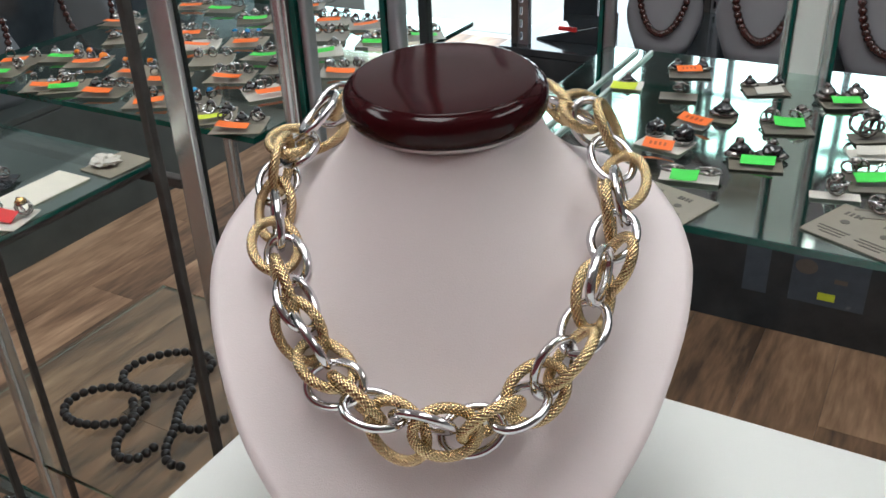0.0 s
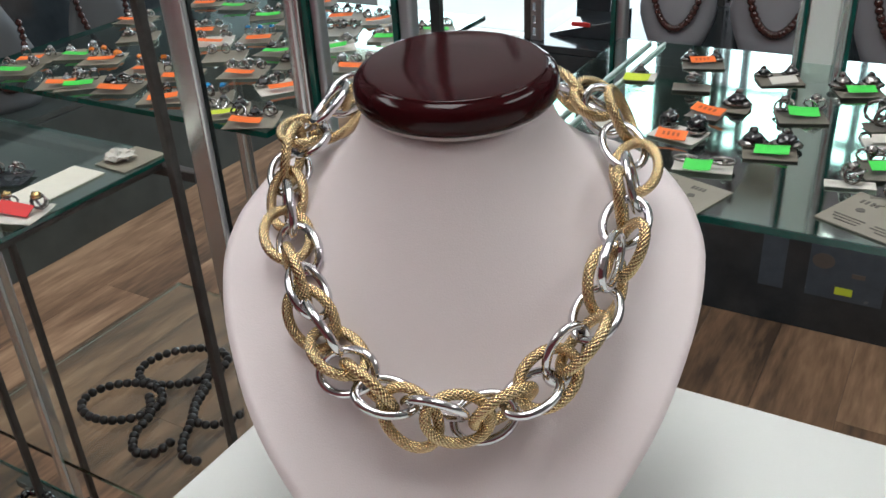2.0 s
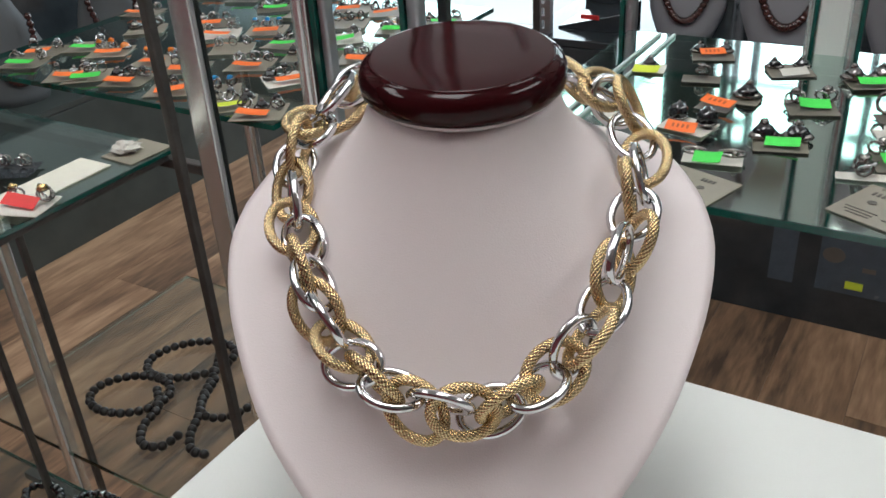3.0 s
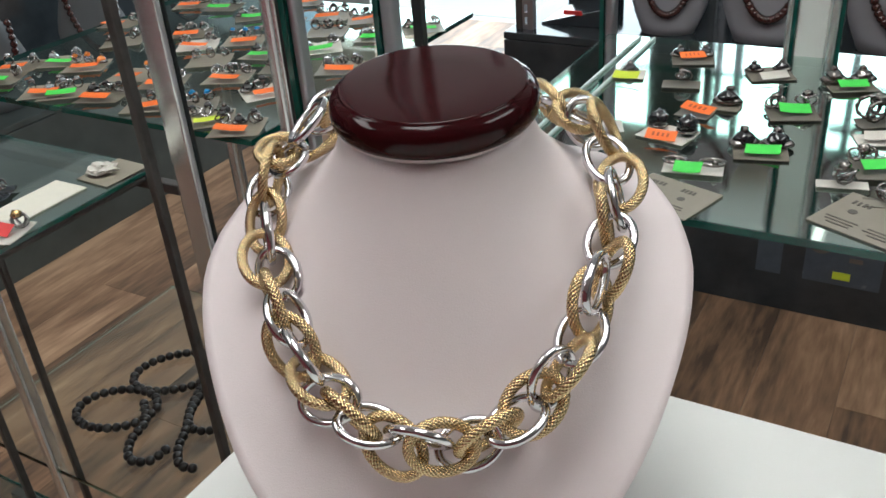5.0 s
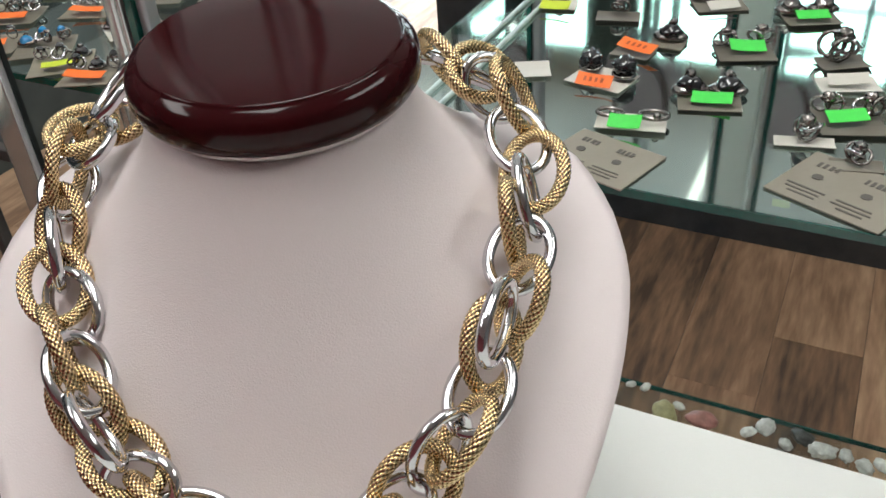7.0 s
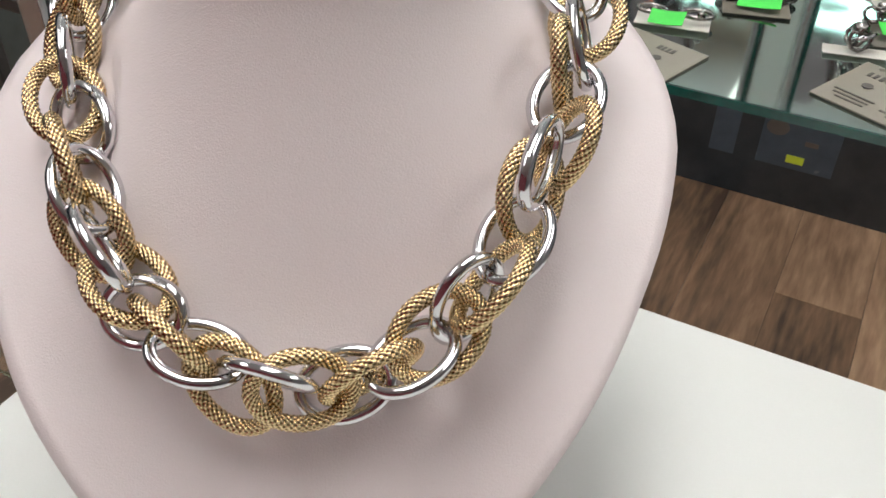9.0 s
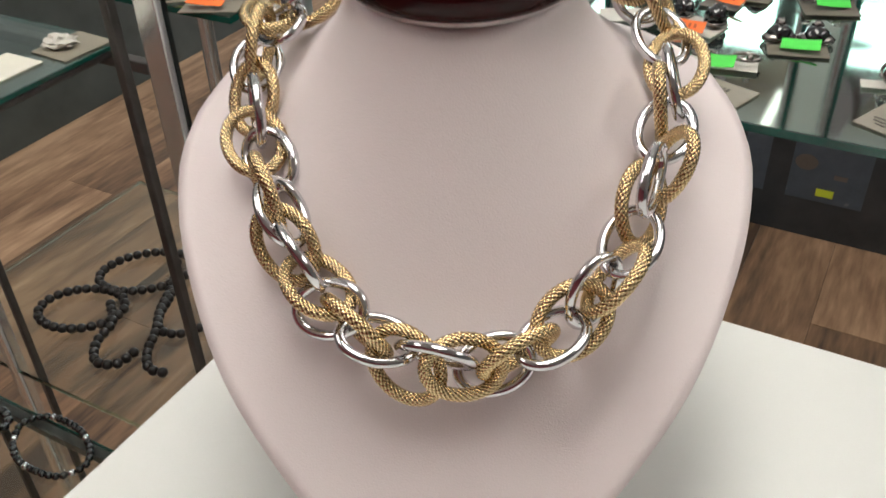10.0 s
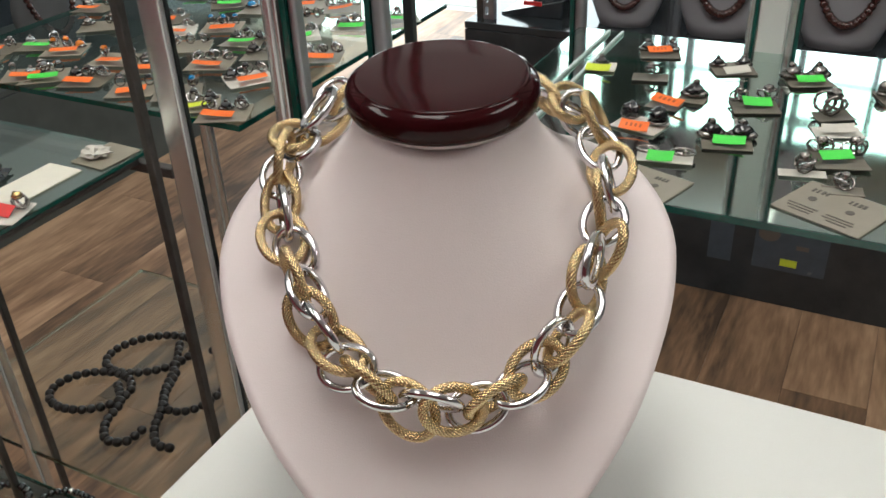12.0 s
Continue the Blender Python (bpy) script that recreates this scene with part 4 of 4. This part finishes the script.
right(0.0495, 0.6518, GREEN, OLD_SILVER, ("orn", "ring"), rz=20)
right(0.0534, 0.5711, ORANGE, GEM_BLACK, ("pave", "pave"), rz=16)
right(-0.204, 0.5978, None, OLD_SILVER, (), rz=24, w=0.034, d=0.026, card=CARD_WHITE)


def text_card(x, y, rz, w, d):
    """A printed card: a line of large print and rows of small print, as bars."""
    c = thing("printed_card", "grey-brown printed earring card lying on the glass shelf", "printed card", (x, y, SHELF), rz, group="printed cards")
    part("card", slab(-w / 2, w / 2, -d / 2, d / 2, 0.0004, 0.0013, 0.0003), CARD_PRINT, c, smooth=False)
    rnd = random.Random(int(1000 * abs(x)))
    for k, (px, py, bw, bh) in enumerate(((-0.26, 0.26, 0.22, 0.1), (0.16, 0.26, 0.2, 0.1), (-0.26, 0.02, 0.1, 0.14), (0.18, 0.0, 0.1, 0.14), (-0.24, -0.24, 0.34, 0.025), (-0.24, -0.31, 0.3, 0.025), (-0.22, -0.38, 0.24, 0.025), (0.18, -0.24, 0.3, 0.025), (0.18, -0.31, 0.34, 0.025), (0.2, -0.38, 0.22, 0.025))):
        if bh > 0.12:
            bm = lathe(bmesh.new(), [(0.0, 0.0015), (bw * w * 0.5, 0.0015), (bw * w * 0.5, 0.0017), (0.0, 0.0017)], 8, m=pose(px * w, py * d, 0))
            part("printed_mark", bm, INK, c, smooth=False)
        elif bh > 0.05:
            for q in range(4):
                a = px * w - bw * w / 2 + bw * w * q / 4
                part("printed_bar", slab(a, a + bw * w * rnd.uniform(0.12, 0.2), py * d - bh * d / 2, py * d + bh * d / 2, 0.0015, 0.0017), INK, c, smooth=False)
        else:
            part("printed_bar", slab(px * w - bw * w / 2, px * w + bw * w / 2, py * d - bh * d / 2, py * d + bh * d / 2, 0.0015, 0.0017), INK, c, smooth=False)


text_card(-0.1258, 0.5051, -18, 0.054, 0.043)
text_card(-0.0045, 0.515, -24, 0.06, 0.05)

# ---- rack shelf ----
RACK = 1.071
strip = thing("paper_strip", "cream paper strip lying along the glass rack shelf", "paper strip", (-0.5071, 0.2651, RACK))
part("paper", slab(-0.016, 0.016, -0.095, 0.088, 0.0004, 0.0012), PAPER, strip, smooth=False)
jewel_card(-0.5546, 0.3097, RACK + 0.001, 30, None, ("orn", "orn", "orn"), OLD_SILVER, w=0.05, d=0.026, card=BLACK, size=0.0042)
jewel_card(-0.4893, 0.281, RACK + 0.0015, 18, RED, ("orn", "orn"), BRASS, w=0.036, d=0.03, card=CARD_WHITE, size=0.0055)
jewel_card(-0.5969, 0.2704, RACK, 24, GREEN, ("orn", "orn"), OLD_SILVER, w=0.05, d=0.036, card=CARD_WHITE)


scrap = thing("paper_strip", "grey paper strip at the end of the rack shelf", "paper strip", (-0.4935, 0.379, RACK), -3, group="paper strips")
part("paper", slab(-0.0165, 0.0165, -0.019, 0.019, 0.0004, 0.001), CARD_DARK, scrap, smooth=False)
wrap = thing("plastic_wrap", "crumpled clear plastic wrapper on grey paper", "wrapper", (-0.499, 0.375, RACK + 0.001), 20)
part("film", lumpy(0.009, (0, 0, 0.0035), 2.6, 0.9, 0.4, 0.35), CARD_WHITE, wrap, smooth=False)

# ---- bead strings ----
def bead_string(ctrl, z, r, material, label, closed, name="bead_necklace", accent=0):
    """Touching beads along a curve on a shelf."""
    pts = [(x, y, z) for x, y in ctrl]
    if closed:
        pts.append(pts[0])
    length = sum((Vector(a) - Vector(b)).length for a, b in zip(pts, pts[1:])) * 1.06
    n = max(4, round(length / (2 * r * 0.98)))
    path = smooth_path(pts, n + 1)[: n if closed else n + 1]
    t = thing(name, label, "necklace", (pts[0][0], pts[0][1], z), group="bead strings")
    o = Vector(pts[0])
    bead0 = None
    rnd = random.Random(n)
    for p in path:
        q = p - o
        m = pose(q.x, q.y, r * 1.0 + 0.0002, rnd.uniform(0, 360), rnd.uniform(0, 360), 0)
        if bead0 is None:
            bead0 = part("bead", ball(bmesh.new(), r, u=10, v=7), material, t)
            bead0.matrix_basis = m
        else:
            if accent and len(t.children) % accent == 1:
                part("silver_bead", ball(bmesh.new(), r * 0.95, u=10, v=7), SILVER, t, "silver bead").matrix_basis = m
            else:
                again("bead", bead0, t, m)


def oval(cx, cy, a, b, turn, n=12):
    c, s = math.cos(radians(turn)), math.sin(radians(turn))
    return [(cx + c * a * math.cos(2 * math.pi * k / n) - s * b * math.sin(2 * math.pi * k / n), cy + s * a * math.cos(2 * math.pi * k / n) + c * b * math.sin(2 * math.pi * k / n)) for k in range(n)]


LOW = 0.642
bead_string(oval(-0.7856, 0.5115, 0.05, 0.036, 25), LOW, 0.0058, BEAD, "dark brown bead bracelet on the low glass shelf", True)
bead_string(oval(-0.7686, 0.5991, 0.056, 0.038, 40), LOW, 0.0058, BEAD, "dark brown bead bracelet on the low glass shelf", True)
bead_string([(-0.7603, 0.5316), (-0.7336, 0.5082), (-0.7238, 0.4749), (-0.7012, 0.4527), (-0.6782, 0.4605), (-0.6748, 0.4821)], LOW + 0.001, 0.0058, BEAD, "loose end of a dark brown bead string", False)
bead_string([(-0.7463, 0.6286), (-0.7198, 0.5907), (-0.6997, 0.5489), (-0.6773, 0.5174), (-0.6632, 0.4902), (-0.6427, 0.4711), (-0.625, 0.4728)], LOW + 0.001, 0.0058, BEAD, "dark brown bead string on the low glass shelf", False)
bead_string([(-0.7096, 0.5802), (-0.6915, 0.5384), (-0.6689, 0.5223), (-0.6427, 0.5373), (-0.6348, 0.5785), (-0.6569, 0.6203), (-0.6983, 0.6368)], LOW + 0.001, 0.0055, BEAD, "dark brown bead string on the low glass shelf", False)
LOWR = 0.695
bead_string([(-0.6343, 0.3074), (-0.6465, 0.3263), (-0.6379, 0.3427), (-0.6201, 0.3485), (-0.592, 0.3469), (-0.5673, 0.335), (-0.5571, 0.3182), (-0.5699, 0.2998), (-0.5971, 0.2952), (-0.6178, 0.2977)], LOWR, 0.0036, BEAD_BLACK, "shiny black bead bracelet with silver beads on the low rack shelf", True, "bead_bracelet", 7)
bead_string(oval(-0.6779, 0.3176, 0.021, 0.013, 0), LOWR, 0.0045, BEAD_BLACK, "small shiny black bead bracelet on the low rack shelf", True, "bead_bracelet")
bead_string([(-0.6634, 0.3131), (-0.6552, 0.3026), (-0.647, 0.2952), (-0.641, 0.2816)], LOWR, 0.0045, BEAD_BLACK, "black and silver bead string on the low rack shelf", False, "bead_bracelet", 2)
bead_string([(-0.666, 0.28), (-0.6591, 0.2592), (-0.6544, 0.228), (-0.6653, 0.1971)], LOWR, 0.0045, GEM_BLACK, "black and silver bead string on the low rack shelf", False, "bead_bracelet")

# ---- shells and stones on the low shelf behind the table ----
def shell(x, y, s, material, word, ridged=True, seed=0):
    """A ribbed shell half, or a smooth tumbled stone."""
    t = thing("sea_shell" if ridged else "tumbled_stone", f"{word} {'ribbed shell' if ridged else 'tumbled stone'} on the low glass shelf", "shell" if ridged else "stone", (x, y, 0.70), 37 * seed, group="shells and stones")
    bm = bmesh.new()
    bmesh.ops.create_icosphere(bm, subdivisions=3, radius=1.0)
    for v in bm.verts:
        k = 1 + 0.3 * noise.noise(v.co * 1.6 + Vector((seed * 3.1, 0, 0)))
        if ridged:
            k *= 1 + 0.09 * math.sin(13 * math.atan2(v.co.y, v.co.x + 0.4))
        v.co = Vector((v.co.x * k * s * 1.3, v.co.y * k * s * 0.9, (v.co.z * k + 0.92) * s * 0.55))
    part("shell" if ridged else "stone", bm, material, t)


shell(-0.2095, 0.7109, 0.0095, SHELL_OCHRE, "cream", False, 1)
shell(-0.1878, 0.7124, 0.0085, SHELL, "grey", True, 2)
shell(-0.1755, 0.7059, 0.0055, SHELL_DARK, "dark", True, 3)
shell(-0.1985, 0.692, 0.0055, SHELL, "white", True, 4)
shell(-0.1696, 0.6944, 0.004, SHELL_OCHRE, "ochre", True, 5)
shell(-0.1435, 0.7124, 0.004, SHELL, "white", True, 6)
shell(-0.1301, 0.7131, 0.0045, SHELL, "white", True, 7)
shell(-0.1049, 0.6835, 0.0115, SHELL_OCHRE, "ochre", False, 8)
shell(-0.0953, 0.7008, 0.0045, SHELL, "white", True, 9)
shell(-0.0719, 0.6889, 0.0105, SHELL_PINK, "pink", False, 10)
shell(-0.0327, 0.6921, 0.006, SHELL, "white", False, 11)
shell(-0.0191, 0.7031, 0.0085, SHELL, "blue-white", True, 12)
shell(-0.0009, 0.6903, 0.0055, SHELL, "white", True, 13)
shell(0.0117, 0.7023, 0.008, SHELL_DARK, "dark", True, 14)
shell(0.0289, 0.6926, 0.0088, SHELL, "white", True, 15)
shell(0.0255, 0.6752, 0.006, SHELL_DARK, "dark", True, 16)
shell(0.0475, 0.6953, 0.006, SHELL, "white", True, 17)
shell(0.0628, 0.6887, 0.007, SHELL, "white", True, 18)
shell(0.0773, 0.6955, 0.007, SHELL, "white", True, 19)
shell(-0.0053, 0.6769, 0.005, SHELL_DARK, "dark", True, 20)

# ---- floor planks, last ----
plank_w, plank_l = 0.18, 1.2
first_plank = None
rnd = random.Random(3)
row = 0
x = X0 + 0.002
while x < X1 - 0.05:
    y = Y0 - rnd.uniform(0, plank_l) 
    while y < Y1:
        a, b = max(y, Y0), min(y + plank_l, Y1)
        if b - a > 0.05:
            bm = slab(-plank_w / 2 + 0.0005, min(plank_w / 2, X1 - x - plank_w / 2) - 0.0005, -(b - a) / 2 + 0.0005, (b - a) / 2 - 0.0005, -0.006, 0)
            pl = part("plank", bm, FLOOR, floor, smooth=False)
            pl.location = (x + plank_w / 2, (a + b) / 2, 0)
        y += plank_l
    x += plank_w
